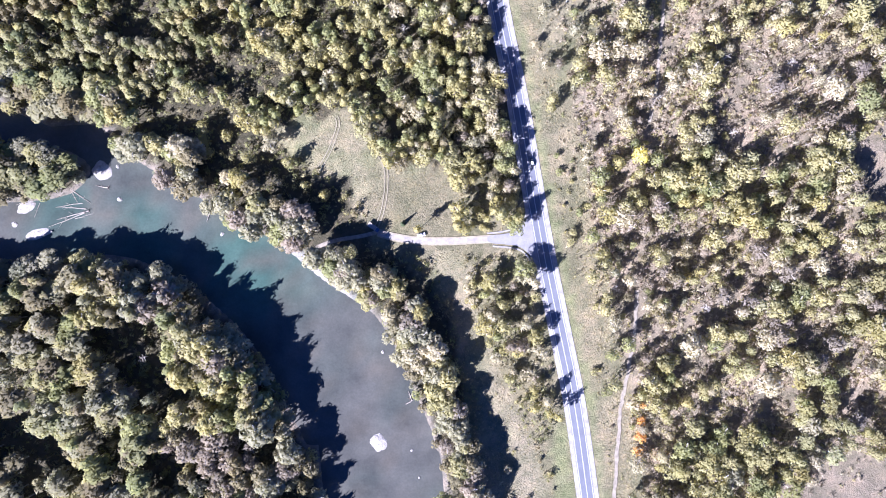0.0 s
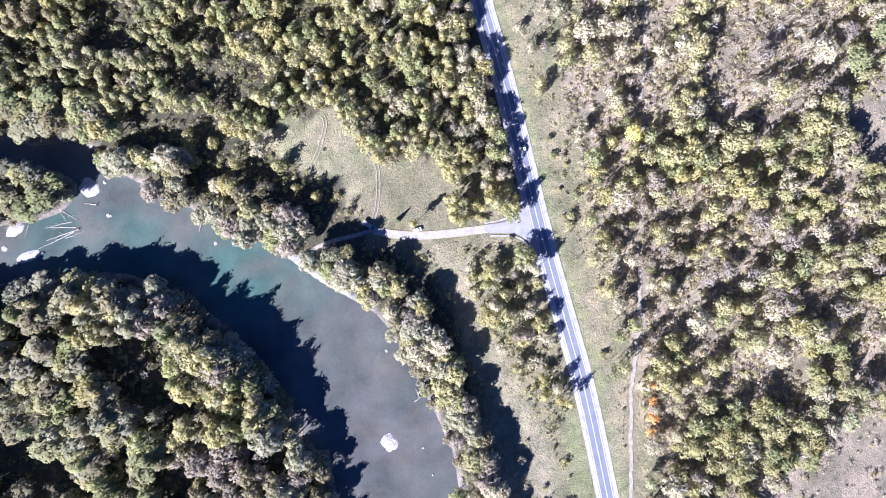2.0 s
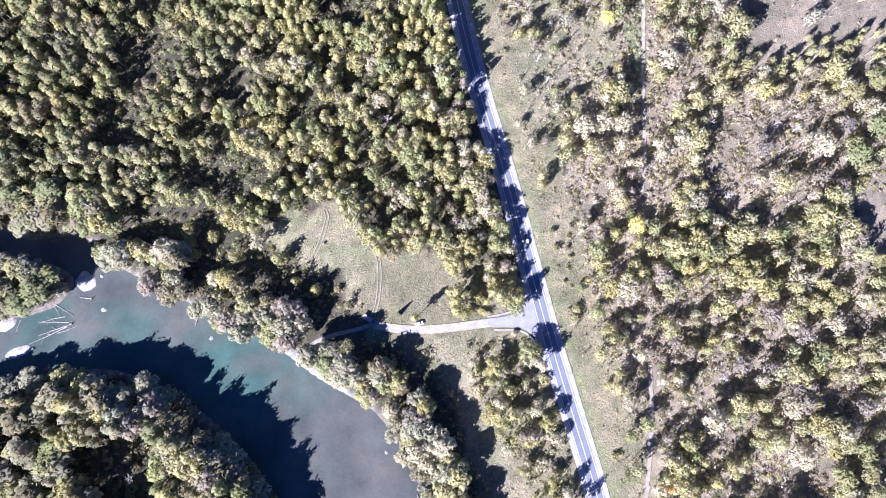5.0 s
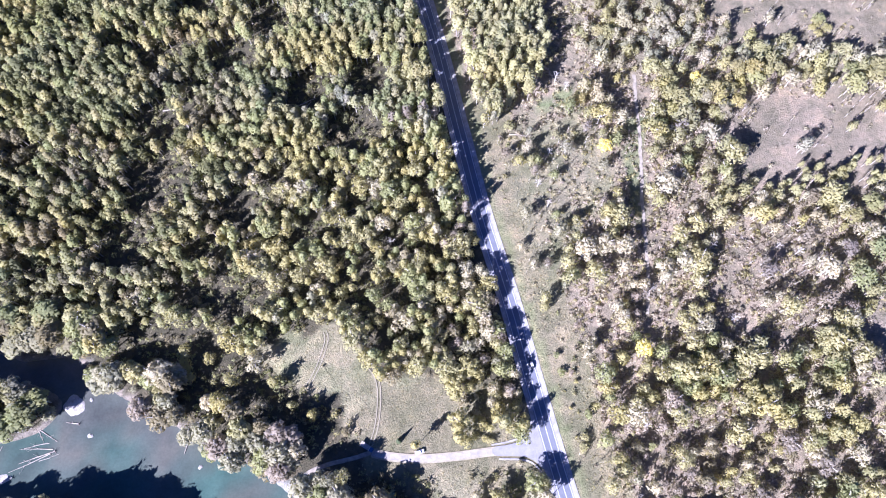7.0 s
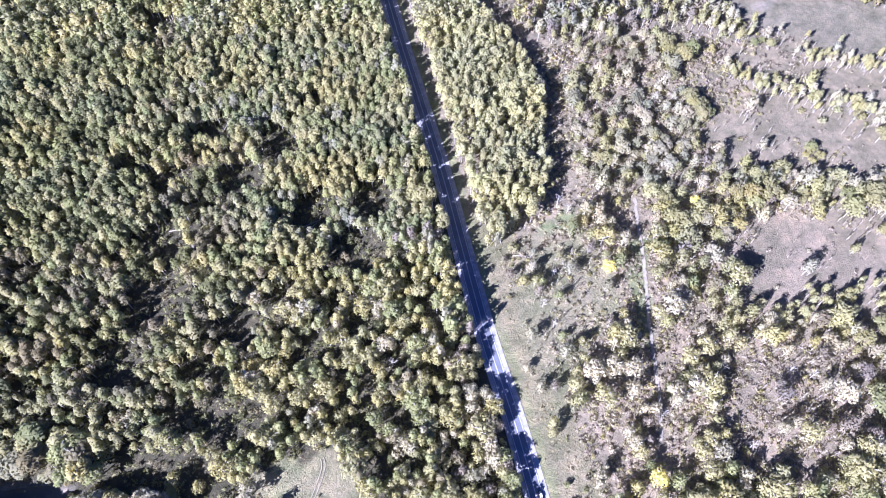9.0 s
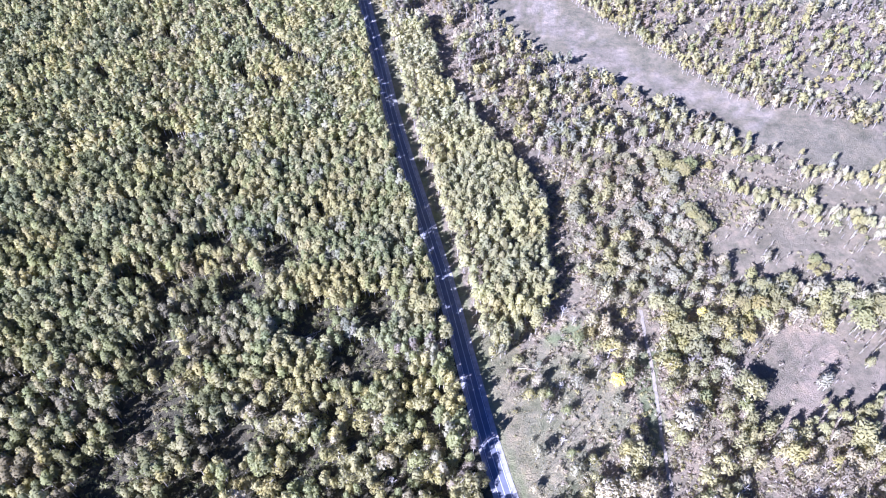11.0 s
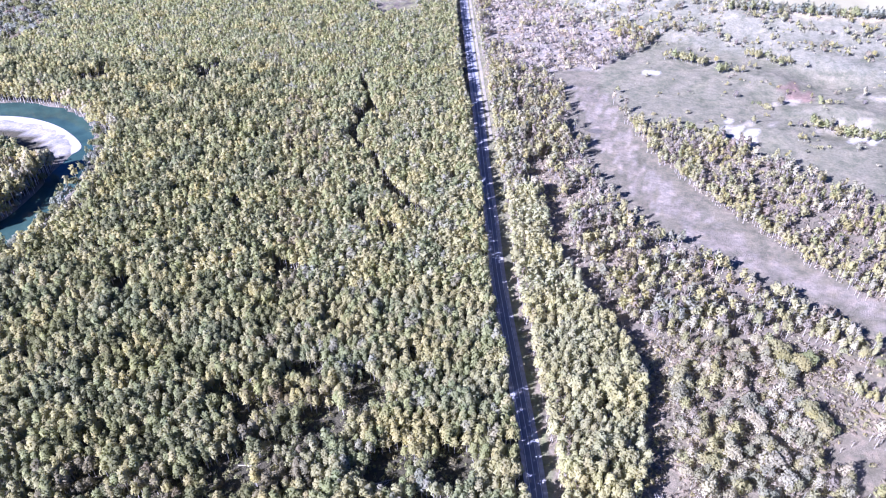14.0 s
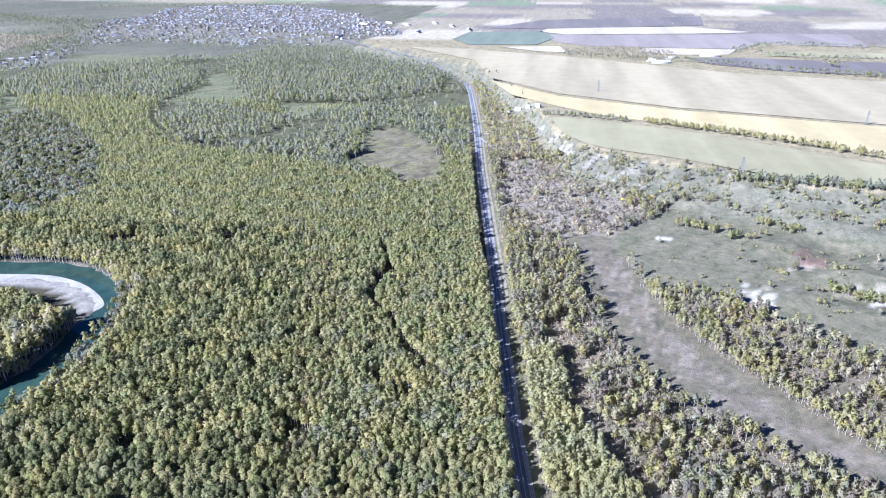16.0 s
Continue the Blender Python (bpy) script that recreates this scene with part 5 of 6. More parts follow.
def tufts(step, seed):
    """Low tufts of dry grass on the verge, the meadow and the strip by the river."""
    rng = np.random.RandomState(seed)
    x, y = [a.ravel() for a in np.meshgrid(np.arange(-95, 110, step), np.arange(-150, 250, step))]
    x, y = x + step * (rng.rand(len(x)) - 0.5), y + step * (rng.rand(len(x)) - 0.5)
    rd = road_side(x, y)
    ok = ((rd > 11.3) & (rd < 31)) | MEADOW(x, y) | STRIP(x, y) | GLADE_W(x, y)
    ok &= (away(ACCESS, x, y) > 3.5) & (away(PATH_A, x, y) > 1.3) & (away(PATH_B, x, y) > 1.3) & (np.abs(rd) > 11) & ~LAWN(x, y) & (away(TRACK, x, y) > 2)
    ok &= rng.rand(len(x)) < np.clip(0.62 + 0.6 * hills(x, y, 12, 63), 0.1, 1)
    x, y = x[ok], y[ok]
    h = 0.12 + 0.3 * rng.rand(len(x)) ** 2
    blend = np.full(len(x), BLEND_NAMES.index("tuft"))
    return dict(x=x, y=y, z=height(x, y), kind=np.full(len(x), NAMES.index("bush")), h=h, w=0.45 + h, turn=rng.rand(len(x)) * 6.283, sort=rng.randint(0, 1000, len(x)),
                colour=colour_of(blend, seed + 1, x, y))


tagged(forest("grass_tufts", tufts(1.55, 43), "tuft", "tufts of dry grass on the verge and meadow", trunks=False), category="grass")

# ---- far fields ----
def field_mat(k, colour):
    """Farmed soil with the broad bands that the machines leave."""
    def build(n, l, p):
        lo, hi = [tuple(min(1, c * f) for c in colour) for f in (0.88, 1.1)]
        geo = n.new("ShaderNodeNewGeometry")
        turn = n.new("ShaderNodeMapping")
        turn.inputs["Rotation"].default_value = (0, 0, radians(24))
        turn.inputs["Scale"].default_value = (0.012, 0.0012, 0.01)
        l.new(geo.outputs["Position"], turn.inputs["Vector"])
        t = node(n, "ShaderNodeTexNoise", Scale=1.0, Detail=3.0, Roughness=0.5)
        l.new(turn.outputs[0], t.inputs["Vector"])
        c = ramp(n, l, t.outputs["Fac"], [(0.38, lo), (0.62, hi)])
        d = ramp(n, l, place_noise(n, l, 0.03, 6.0, 0.7), [(0.3, (0.9, 0.9, 0.88)), (0.7, (1.06, 1.06, 1.06))])
        l.new(mix(n, l, c, d, 1.0, "MULTIPLY"), p.inputs["Base Color"])
    return mat("field_" + k, build, 0.95, 0.1)


FIELD_MATS = {k: field_mat(k, c) for k, c in dict(green=(0.345, 0.325, 0.2), stubble=(0.53, 0.45, 0.25), cream=(0.41, 0.365, 0.245), white=(0.5, 0.455, 0.37), purple=(0.2, 0.185, 0.175), mauve=(0.29, 0.26, 0.24), teal=(0.2, 0.235, 0.185)).items()}
MOWN_FIELD = smooth([(2, 1310), (23, 1190), (76, 1105), (191, 1050), (296, 985), (437, 936), (640, 850), (800, 900), (483, 1056), (302, 1190), (135, 1276), (50, 1304)], True, 4)
STUBBLE_FIELD = [(-155, 1715), (12, 1530), (244, 1412), (439, 1357), (586, 1313), (840, 1200), (780, 960), (503, 1112), (426, 1168), (312, 1240), (148, 1316), (88, 1346), (-10, 1440), (-91, 1530)]
CREAM_FIELD = [(-480, 2330), (-339, 2330), (28, 2170), (457, 1902), (784, 1817), (1000, 1700), (860, 1220), (593, 1332), (445, 1378), (248, 1435), (12, 1557), (-158, 1748), (-230, 2050)]
for key, lift, outline, label in (
        ("green", 0.8, MOWN_FIELD, "pale green mown field on the terrace"),
        ("stubble", 0.8, STUBBLE_FIELD, "golden stubble field in a long strip"),
        ("cream", 1.2, CREAM_FIELD, "wide cream-coloured harvested field"),
        ("white", 1.5, [(-68, 2878), (-37, 3018), (536, 3158), (747, 2955), (631, 2900), (31, 2786)], "bleached harvested field far off"),
        ("purple", 1.5, [(-282, 3012), (-70, 3414), (685, 3688), (615, 3217), (-60, 2992)], "dark ploughed field far off"),
        ("mauve", 1.0, [(0, 2541), (-65, 2774), (622, 2858), (779, 2918), (1081, 2914), (1009, 2509), (695, 2578), (584, 2412), (104, 2440)], "mauve-brown ploughed field far off"),
        ("teal", 1.5, [(-375, 2582), (-343, 2823), (-58, 2901), (-8, 2666), (-66, 2450), (-294, 2422)], "green winter crop field far off"),
        ("purple", 1.3, [(374, 2186), (522, 2205), (732, 2173), (916, 2152), (822, 1913), (607, 1948), (430, 2056)], "dark ploughed plot between rows of trees"),
        ("green", 1.3, [(641, 2362), (1001, 2368), (949, 2236), (614, 2254)], "pale green plot between rows of trees"),
        ("white", 1.5, [(257, 2313), (285, 2405), (570, 2400), (519, 2267), (350, 2245)], "bleached harvested field far off"),
        ("white", 1.6, [(-175, 2374), (10, 2420), (32, 2260), (-60, 2273)], "bleached harvested field far off")):
    sheet("field", outline, 25 + lift, FIELD_MATS[key], label, "field")


# ---- helpers for things ----
def part(name, bm, material, parent, label=""):
    me = bpy.data.meshes.new(name)
    bm.to_mesh(me)
    bm.free()
    me.materials.append(material)
    ob = new(name, me)
    ob.parent = parent
    return tagged(ob, label) if label else ob


def box(x0, y0, z0, x1, y1, z1, bevel=0.0, taper=1.0):
    """A box; its top may be narrower, its edges rounded."""
    bm = bmesh.new()
    bmesh.ops.create_cube(bm, size=1)
    for v in bm.verts:
        k = taper if v.co.z > 0 else 1.0
        v.co = ((x0 + x1) / 2 + v.co.x * (x1 - x0) * k, (y0 + y1) / 2 + v.co.y * (y1 - y0) * k, (z0 + z1) / 2 + v.co.z * (z1 - z0))
    if bevel:
        bmesh.ops.bevel(bm, geom=bm.edges[:], offset=bevel, segments=2, affect="EDGES")
    return bm


def wheel_bm(x, y, r, wide):
    bm = bmesh.new()
    bmesh.ops.create_cone(bm, cap_ends=True, segments=16, radius1=r, radius2=r, depth=wide, matrix=Matrix.Translation((x, y, r)) @ Matrix.Rotation(radians(90), 4, "X"))
    return bm


# ---- river: gravel bars, stones, driftwood ----
def bar_stone(name, x, y, rx, ry, turn, seed, label, z=-1.3, top=1.0):
    """A low rounded bank of pale stones."""
    bm = bmesh.new()
    bmesh.ops.create_icosphere(bm, subdivisions=3, radius=1)
    for v in bm.verts:
        n = noise.noise(Vector((v.co.x * 1.6 + seed * 7, v.co.y * 1.6, 0)))
        k = 1 + 0.28 * n
        v.co = (v.co.x * rx * k, v.co.y * ry * k, v.co.z * top * (1 + 0.3 * noise.noise(v.co * 4)))
    me = bpy.data.meshes.new(name)
    bm.to_mesh(me)
    bm.free()
    me.materials.append(STONE)
    ob = new(name, me)
    ob.matrix_basis = pose(x, y, z, 0, 0, turn)
    return tagged(ob, label, "gravel bar" if rx > 2 else "rock", "stones in the river")


bar_stone("gravel_bar", -31, -100, 4.2, 5.6, 20, 1, "bright pale gravel bar standing out of the river")
bar_stone("gravel_bar", -174, 41, 5.2, 6.0, 40, 2, "bright pale gravel bar beside the wooded island")
bar_stone("gravel_bar", -207, 8, 8.5, 3.2, 18, 3, "long pale gravel bar in the shaded shallows", top=0.7)
bar_stone("gravel_bar", -213, 22, 5.5, 3.0, 25, 4, "pale gravel bar at the island's tip")
for i, (x, y, r) in enumerate(((-165, 26, 1.6), (-112, 8, 1.3), (-29, -53, 1.1), (-166, 43, 1.2), (-219, 13, 2.0), (-14, -104, 0.9), (-10, -118, 0.8))):
    bar_stone("river_rock", x, y, r, r * 0.8, i * 40, i + 11, "small pale rock breaking the water", top=0.8)


def log_thing(name, x, y, z, length, turn, r, label, roots=True, limbs=3, seed=0):
    """A bleached fallen trunk with stubs of limbs and a root plate."""
    rng = np.random.RandomState(seed)
    ob = new(name)
    ob.matrix_basis = pose(x, y, z, 0, 0, turn)
    sec = [((0, 0, r), (length * 0.5, 0.05 * length * (rng.rand() - 0.5), r * 1.1), r, r * 0.75, 7), ((length * 0.5, 0.0, r * 1.1), (length, 0.06 * length * (rng.rand() - 0.5), r * 1.3), r * 0.75, r * 0.3, 7)]
    new("trunk", limbs_mesh("log_trunk", sec, WOOD)).parent = ob
    for k in range(limbs):
        u, a = length * (0.45 + 0.17 * k), (0.5 + 0.5 * rng.rand()) * (1 if k % 2 else -1)
        new("limb", limbs_mesh("log_limb", [((u, 0, r), (u + 0.18 * length * math.cos(a), 0.18 * length * math.sin(a), r + 0.3 + rng.rand()), r * 0.4, r * 0.12)], WOOD)).parent = ob
    if roots:
        arms = []
        for k in range(7):
            a = k * 0.9
            arms.append(((0.1, 0, r), (-0.5 - 0.4 * rng.rand(), 1.3 * math.cos(a) * (0.6 + 0.5 * rng.rand()), r + 1.2 * math.sin(a)), r * 0.6, r * 0.15))
        tagged(new("root_plate", limbs_mesh("root_plate", arms, TWIG)), "dark torn root plate").parent = ob
    return tagged(ob, label, "log", "fallen logs")


for i, (x, y, length, turn, r) in enumerate(((-181, 20, 17, 195, 0.35), (-182, 21, 15, 175, 0.3), (-183, 19, 20, 203, 0.3), (-190, 31, 12, -35, 0.3), (-191, 32, 9, -60, 0.25), (-184, 24, 14, 188, 0.25), (-171, 32, 6, 170, 0.35), (-188, 16, 10, 15, 0.2), (-208, 27, 11, 200, 0.3), (-210, 25, 9, 215, 0.25), (-209, 29, 10, 190, 0.25), (-206, 24, 8, 250, 0.2))):
    log_thing("driftwood_log", x, y, -1.0, length, turn, r * 0.7, "bleached driftwood log stranded in the shallow river", i in (0, 2, 6), 2, i)
for i, (x, y, length, turn) in enumerate(((-15, -77, 6, 60), (-14, -78, 5, 110), (-17, -80, 5, 30), (-118, 20, 6, 250))):
    log_thing("driftwood_log", x, y, -0.9, length, turn, 0.25, "grey snag lying at the water's edge", i == 0, 2, i + 20)
for i, (x, y, length, turn) in enumerate(((-116, 268, 15, 70), (-68, 197, 13, 25), (-46, 202, 12, 10), (-190, 326, 14, 50), (50, 172, 10, -10), (-141, 200, 11, 5), (-225, 288, 12, 15), (-48, 129, 13, 20), (170, 100, 12, 150), (195, 105, 10, 140), (205, 70, 12, 160), (185, -45, 10, 30), (-184, 317, 11, 75), (-121, 259, 13, 35), (-119, 262, 16, 76), (-201, 279, 8, 30), (-244, 178, 9, 0), (-63, 195, 7, 50))):
    log_thing("fallen_log", x, y, 0.3, length, turn, 0.3, "bleached fallen tree trunk lying among the woods", i % 3 == 0, 4, i + 40)


def snag(x, y, h, seed):
    """A leafless pale tree."""
    rng = np.random.RandomState(seed)
    ob = new("dead_tree")
    ob.matrix_basis = pose(x, y, -0.1, 0, 0, seed * 50)
    new("trunk", limbs_mesh("dead_trunk", [((0, 0, 0), (0.2, 0.1, h * 0.6), 0.22, 0.13), ((0.2, 0.1, h * 0.6), (0.1, 0.3, h), 0.13, 0.03)], BARK)).parent = ob
    for k in range(14):
        a, z = k * 2.4, h * (0.3 + 0.045 * k)
        r = h * (0.3 - 0.014 * k) * (0.7 + 0.5 * rng.rand())
        tip = (r * math.cos(a), r * math.sin(a), z + r * 0.9)
        arms = [((0.1, 0.1, z), tip, 0.07, 0.02, 4)]
        for j in range(3):
            b = a + (j - 1) * 0.6
            arms.append((tuple(np.array(tip) * 0.6 + np.array((0.04, 0.04, z)) * 0.4), (tip[0] * 0.7 + 0.9 * math.cos(b), tip[1] * 0.7 + 0.9 * math.sin(b), tip[2] + 0.5), 0.03, 0.012, 3))
        new("branch", limbs_mesh("dead_branch", arms, BARK)).parent = ob
    return tagged(ob, "leafless pale grey tree with bare forked branches", "tree", "dead trees")


for i, (x, y, h) in enumerate(((79, 203, 11), (-97, 120, 10), (-18, 112, 9), (84, 198, 8), (62, 140, 8), (70, 158, 7), (66, 128, 8), (190, 92, 10), (200, 88, 11), (180, 96, 9), (176, -60, 10), (205, 40, 10), (120, 20, 8), (140, 5, 8), (-150, -55, 9), (-165, -62, 8), (98, 12, 9), (128, 48, 10), (150, 60, 10), (112, 78, 9), (136, -30, 9), (160, 22, 11), (172, 70, 10), (118, -52, 8), (90, -20, 8), (146, 98, 10), (182, 10, 10), (108, 118, 9))):
    snag(x, y, h, i + 3)


def spruce(x, y, h, r):
    """A slim conifer: a stem with drooping tiers of boughs."""
    ob = new("spruce_tree")
    ob.matrix_basis = pose(x, y, -0.05)
    new("trunk", limbs_mesh("spruce_trunk", [((0, 0, 0), (0, 0, h * 0.95), 0.1, 0.02)], TWIG)).parent = ob
    rng = np.random.RandomState(9)
    vs = []
    for k in range(16):
        u = k / 15
        rr, z = r * (1.02 - u) + 0.12, h * (0.07 + 0.88 * u)
        for j in range(9):
            a = j * 0.698 + k * 0.37 + 0.2 * rng.rand()
            tip = np.array((rr * math.cos(a), rr * math.sin(a), z - 0.22 * rr))
            side = np.array((-math.sin(a), math.cos(a), 0)) * (0.22 + 0.16 * rr)
            vs += [tip * np.array((0.05, 0.05, 1)) + np.array((0, 0, 0.3)), tip + side, tip * np.array((1.15, 1.15, 1)), tip * np.array((0.05, 0.05, 1)) + np.array((0, 0, 0.3)), tip * np.array((1.15, 1.15, 1)), tip - side]
    v = np.array(vs)
    new("crown", mesh_from("spruce_crown", v, np.arange(len(v)).reshape(-1, 3), mats=[LEAF], attr=("tint", np.tile(PALETTE["dark"], (len(v), 1))))).parent = ob
    return tagged(ob, "slim dark green spruce alone in the meadow", "tree")


spruce(-18.5, 13.2, 7.0, 1.1)

# ---- vehicles ----
GLASS = plain("dark_glass", (0.03, 0.035, 0.04), 0.08, 0.1, 2.0, spec=0.6)
RUBBER = plain("tyre_rubber", (0.03, 0.03, 0.03), 0.9, 0.2, 3.0)
DARKPAINT = plain("dark_car_paint", (0.05, 0.055, 0.07), 0.25, 0.1, 1.0, spec=0.6)
WHITEPAINT = plain("white_car_paint", (0.75, 0.76, 0.78), 0.3, 0.06, 1.0, spec=0.5)
BLUEPAINT = plain("blue_cab_paint", (0.07, 0.1, 0.22), 0.35, 0.1, 1.0, spec=0.5)
STEEL = plain("grey_steel", (0.35, 0.36, 0.38), 0.5, 0.15, 1.0, metal=0.6)


def car(x, y, z, turn, paint, label):
    ob = new("car")
    ob.matrix_basis = pose(x, y, z, 0, 0, turn)
    part("body", box(-2.15, -0.88, 0.3, 2.15, 0.88, 0.95, 0.14), paint, ob)
    part("cabin", box(-1.55, -0.76, 0.9, 0.95, 0.76, 1.48, 0.1, 0.82), GLASS, ob, "dark glazed cabin")
    part("roof", box(-1.2, -0.62, 1.44, 0.6, 0.62, 1.53, 0.04, 0.95), paint if paint is not DARKPAINT else WHITEPAINT, ob, "pale roof")
    for wx in (-1.35, 1.35):
        for wy in (-0.82, 0.82):
            wheel = part("wheel", wheel_bm(wx, wy, 0.33, 0.2), RUBBER, ob)
            part("rim", wheel_bm(wx, wy * 1.02, 0.19, 0.2), STEEL, wheel)
    for hy in (-0.62, 0.62):
        part("headlight", box(2.05, hy - 0.17, 0.62, 2.17, hy + 0.17, 0.8, 0.03), WHITEPAINT, ob)
        part("tail_light", box(-2.17, hy - 0.14, 0.65, -2.07, hy + 0.14, 0.85, 0.03), plain("tail_red", (0.4, 0.03, 0.03), 0.3), ob)
    return tagged(ob, label, "car")


car(48.2, 45, 0.31, 100, DARKPAINT, "dark hatchback car with pale roof driving along the road")
car(-9, 7.6, 0.27, 12, WHITEPAINT, "small white car parked at the edge of the gravel lane")
car(-107.2, 1040, 0.31, 96, DARKPAINT, "dark car far along the straight road")


def truck(x, y, z, turn):
    ob = new("flatbed_truck")
    ob.matrix_basis = pose(x, y, z, 0, 0, turn)
    part("chassis", box(-3.4, -0.5, 0.6, 3.2, 0.5, 0.85, 0.05), RUBBER, ob)
    cab = part("cab", box(1.6, -1.1, 0.8, 3.3, 1.1, 2.5, 0.15, 0.9), BLUEPAINT, ob)
    part("windscreen", box(3.1, -0.9, 1.6, 3.29, 0.9, 2.25, 0.03), GLASS, cab)
    bed = part("bed", box(-3.5, -1.2, 0.9, 1.4, 1.2, 1.1, 0.04), WOOD, ob, "pale plank load bed")
    for y0 in (-1.2, 1.12):
        part("side_board", box(-3.5, y0, 1.1, 1.4, y0 + 0.08, 1.65, 0.02), BLUEPAINT, bed)
    part("headboard", box(1.32, -1.12, 1.1, 1.4, 1.12, 1.9, 0.02), WHITEPAINT, bed)
    for wx in (-2.4, -1.4, 2.4):
        for wy in (-1.0, 1.0):
            part("rim", wheel_bm(wx, wy * 1.02, 0.25, 0.3), STEEL, part("wheel", wheel_bm(wx, wy, 0.5, 0.3), RUBBER, ob))
    return tagged(ob, "blue flatbed truck parked in the shade beside the lane", "truck")


truck(-33.5, 11.5, 0.25, -35)

# ---- power line on the terrace ----


def pylon(x, y, h, turn):
    """A lattice tower: four legs, braces, three cross-arms."""
    ob = new("power_pylon")
    ob.matrix_basis = pose(x, y, float(height(np.array([x]), np.array([y]))[0]), 0, 0, turn)
    b = h * 0.09
    for sx in (-1, 1):
        for sy in (-1, 1):
            new("leg", limbs_mesh("leg", [((sx * b, sy * b, -0.5), (sx * 0.4, sy * 0.4, h), 0.28, 0.16, 4)], STEEL)).parent = ob
    for k in range(6):
        z0, z1 = h * k / 6, h * (k + 1) / 6
        w0, w1 = b + (0.4 - b) * k / 6, b + (0.4 - b) * (k + 1) / 6
        arms = []
        for s in (-1, 1):
            arms += [((-w0, s * w0, z0), (w1, s * w1, z1), 0.12, 0.12, 3), ((w0, s * w0, z0), (-w1, s * w1, z1), 0.12, 0.12, 3),
                     ((s * w0, -w0, z0), (s * w1, w1, z1), 0.12, 0.12, 3), ((s * w0, w0, z0), (s * w1, -w1, z1), 0.12, 0.12, 3)]
        new("brace", limbs_mesh("brace", arms, STEEL)).parent = ob
    for z, r in ((0.72, 0.16), (0.84, 0.2), (0.96, 0.14)):
        new("cross_arm", limbs_mesh("cross_arm", [((-h * r, 0, h * z), (h * r, 0, h * z), 0.2, 0.2, 4)], STEEL)).parent = ob
    return tagged(ob, "grey steel lattice power pylon standing in a field", "pylon", "power pylons")


pylon(268, 985, 27, 30)
pylon(98, 1594, 26, 30)
pylon(560, 1330, 26, 30)

# ---- town and farm far off ----
WALLS = [plain("house_wall", c, 0.9, 0.15, 0.3) for c in ((0.38, 0.36, 0.33), (0.3, 0.26, 0.22), (0.48, 0.48, 0.47))]
ROOFS = [plain("house_roof", c, 0.7, 0.15, 0.3) for c in ((0.3, 0.31, 0.33), (0.17, 0.12, 0.11), (0.16, 0.18, 0.215), (0.42, 0.43, 0.44))]


def house_arrays(w, d, h, roof):
    """Walls with gables, and a pitched roof with eaves, as (verts, quads) each."""
    a, b = w / 2, d / 2
    wv = np.array([(-a, -b, 0), (a, -b, 0), (a, b, 0), (-a, b, 0), (-a, -b, h), (a, -b, h), (a, b, h), (-a, b, h), (-a, 0, h + roof), (a, 0, h + roof)], float)
    wf = np.array([(0, 1, 5, 4), (2, 3, 7, 6), (1, 2, 6, 5), (3, 0, 4, 7), (4, 5, 9, 8), (6, 7, 8, 9)])
    e, t = 0.5, 0.25
    rv = []
    for s in (-1, 1):
        rv += [(-a - e, s * (b + e), h - 0.3), (a + e, s * (b + e), h - 0.3), (a + e, 0, h + roof + 0.15), (-a - e, 0, h + roof + 0.15)]
    rv = np.array(rv + [(x, y, z + t) for x, y, z in rv], float)
    rf = []
    for o in (0, 4):
        rf += [(o, o + 1, o + 2, o + 3), (o + 8, o + 9, o + 10, o + 11), (o, o + 1, o + 9, o + 8)]
    return wv, wf, rv, np.array(rf)


def spin(v, x, y, z, turn):
    c, s = math.cos(turn), math.sin(turn)
    return np.stack([v[:, 0] * c - v[:, 1] * s + x, v[:, 0] * s + v[:, 1] * c + y, v[:, 2] + z], 1)


rng = np.random.RandomState(77)
hx, hy = [a.ravel() for a in np.meshgrid(np.arange(-2400, -400, 20.0), np.arange(1850, 4250, 30.0))]
hx, hy = hx + 14 * (rng.rand(len(hx)) - 0.5), hy + 14 * (rng.rand(len(hx)) - 0.5)
keep = TOWN(hx, hy) & (rng.rand(len(hx)) < 0.62)
hx, hy = hx[keep], hy[keep]
order = np.argsort(hy)
hz = height(hx, hy)
sizes = [house_arrays(w, d, h, r) for w, d, h, r in ((9, 7, 3.0, 2.6), (11, 8, 3.2, 2.8), (8, 7, 2.8, 2.8), (14, 9, 5.5, 2.6))]
house_meshes = {}
joined_town = [[], [], [], 0]
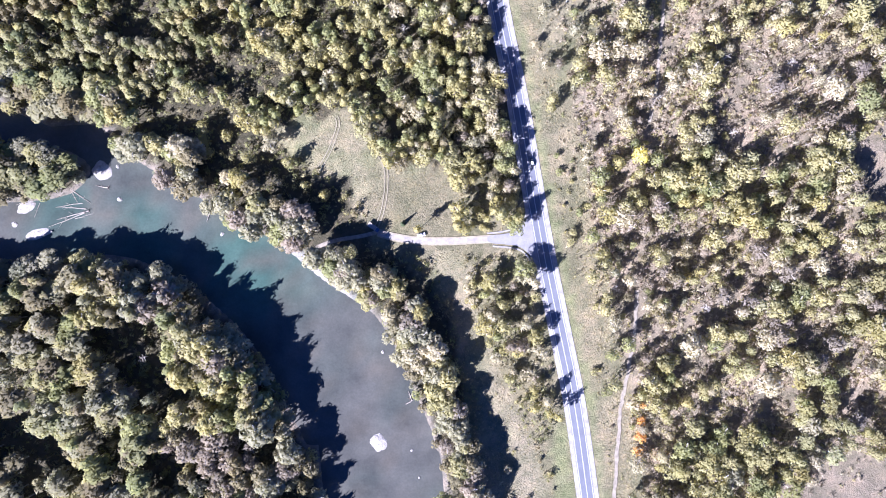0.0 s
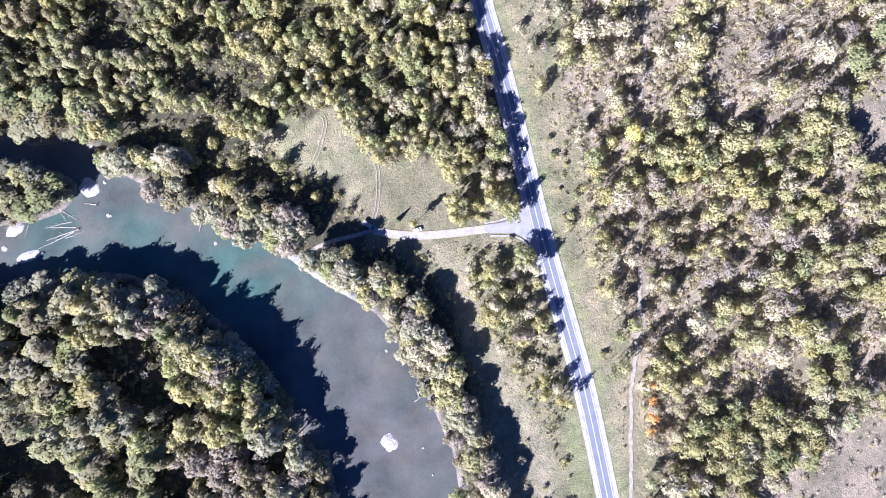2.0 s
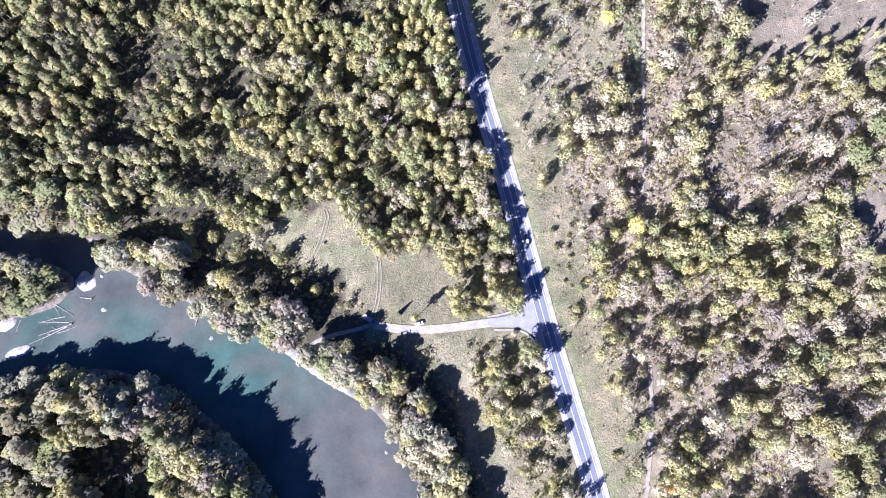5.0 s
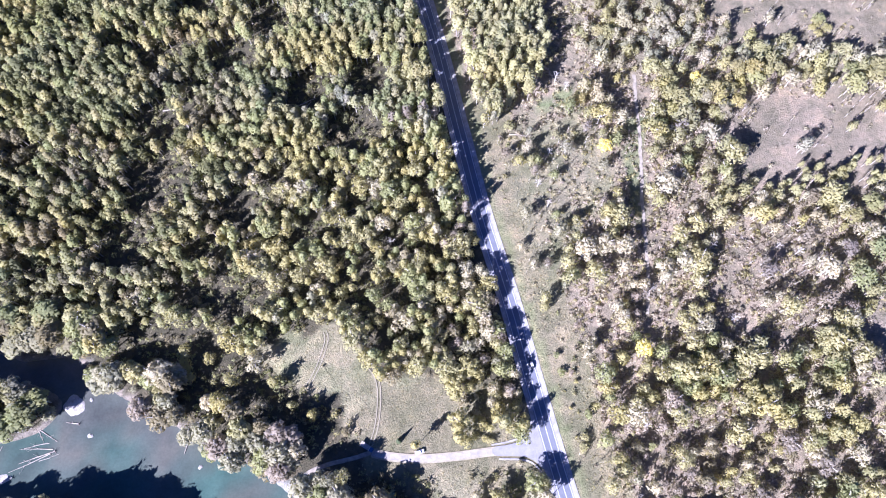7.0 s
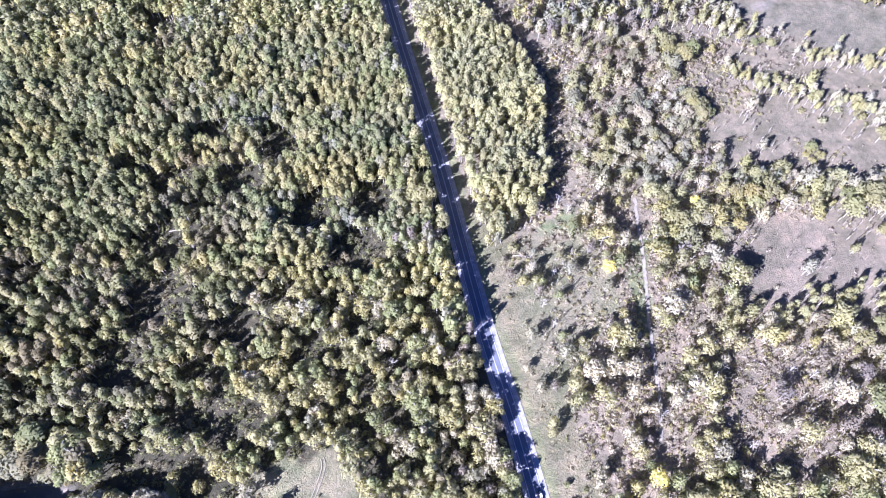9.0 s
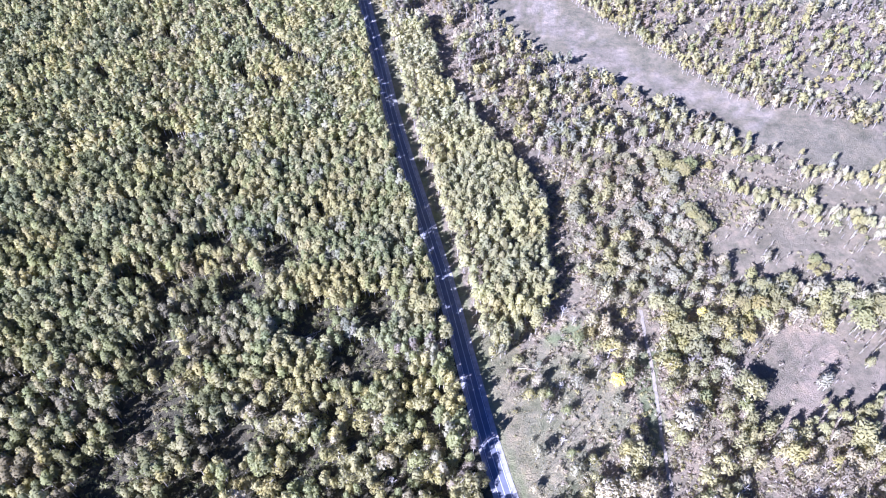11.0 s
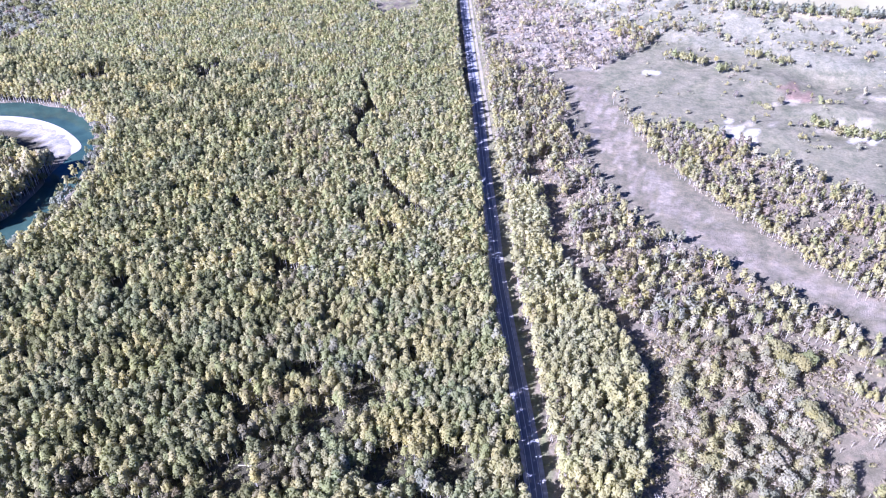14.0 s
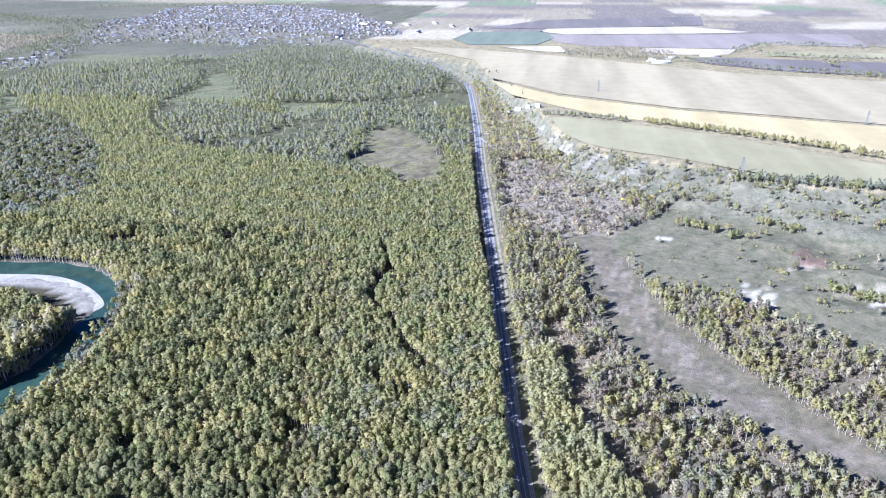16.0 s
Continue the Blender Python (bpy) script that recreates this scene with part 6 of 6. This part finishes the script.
for rank, i in enumerate(order):
    k, wm, rm, turn = int(rng.randint(0, 4)), int(rng.randint(0, 3)), int(rng.randint(0, 4)), 0.5 + (rng.randint(0, 2)) * 1.5708 + 0.1 * rng.randn()
    wv, wf, rv, rf = sizes[k]
    if rank < 240:
        for key, v, f, m in ((("wall", k, wm), wv, wf, WALLS[wm]), (("roof", k, rm), rv, rf, ROOFS[rm])):
            if key not in house_meshes:
                house_meshes[key] = mesh_from("house_" + key[0], v, f, mats=[m])
        ob = new("house")
        ob.matrix_basis = Matrix.Translation((hx[i], hy[i], hz[i])) @ Matrix.Rotation(turn, 4, "Z")
        new("wall", house_meshes["wall", k, wm]).parent = ob
        new("roof", house_meshes["roof", k, rm]).parent = ob
        tagged(ob, "small distant village house with {} pitched roof".format(("grey", "dark red", "blue", "pale metal")[rm]), "house", "village houses")
    else:
        for v, f, mi in ((wv, wf, wm), (rv, rf, 3 + rm)):
            joined_town[0].append(spin(v, hx[i], hy[i], hz[i], turn))
            joined_town[1].append(f + joined_town[3])
            joined_town[2].append(np.full(len(f), mi))
            joined_town[3] += len(v)
tagged(new("town_houses", mesh_from("town_houses", np.concatenate(joined_town[0]), np.concatenate(joined_town[1]), mats=WALLS + ROOFS, index=np.concatenate(joined_town[2]))),
       "hundreds of distant village houses with grey and pale roofs", "town", kind="stuff")
for i, (x, y, w, d) in enumerate(((295, 2071, 50, 16), (456, 2233, 56, 18), (270, 2100, 24, 10), (330, 2160, 22, 10), (-95, 1470, 12, 6), (-72, 1452, 14, 5), (-50, 1425, 10, 5), (-30, 1405, 12, 5), (-839, 3098, 70, 16), (-740, 3164, 60, 16), (-648, 3094, 70, 16), (-539, 3188, 60, 16), (-445, 3067, 60, 18), (-353, 2910, 80, 16), (-542, 2799, 50, 16), (-806, 2604, 40, 14))):
    wv, wf, rv, rf = house_arrays(w, d, 5.0, 3.0)
    ob = new("farm_shed")
    ob.matrix_basis = pose(x, y, float(height(np.array([x]), np.array([y]))[0]), 0, 0, 10 - 7 * i)
    new("wall", mesh_from("shed_wall", wv, wf, mats=[WALLS[2]])).parent = ob
    new("roof", mesh_from("shed_roof", rv, rf, mats=[ROOFS[3]])).parent = ob
    tagged(ob, "long pale farm shed with a metal roof", "shed", "farm sheds")
for outline in ([(-3343, 3964), (-3203, 3979), (-2765, 3439), (-2568, 3090), (-2602, 3058), (-3300, 3400)], [(-2721, 4218), (-2636, 4537), (-2486, 4342), (-2294, 3824)]):
    sheet("lake", outline, 0.8, WATER, "pale backwater of the river far off", "river")
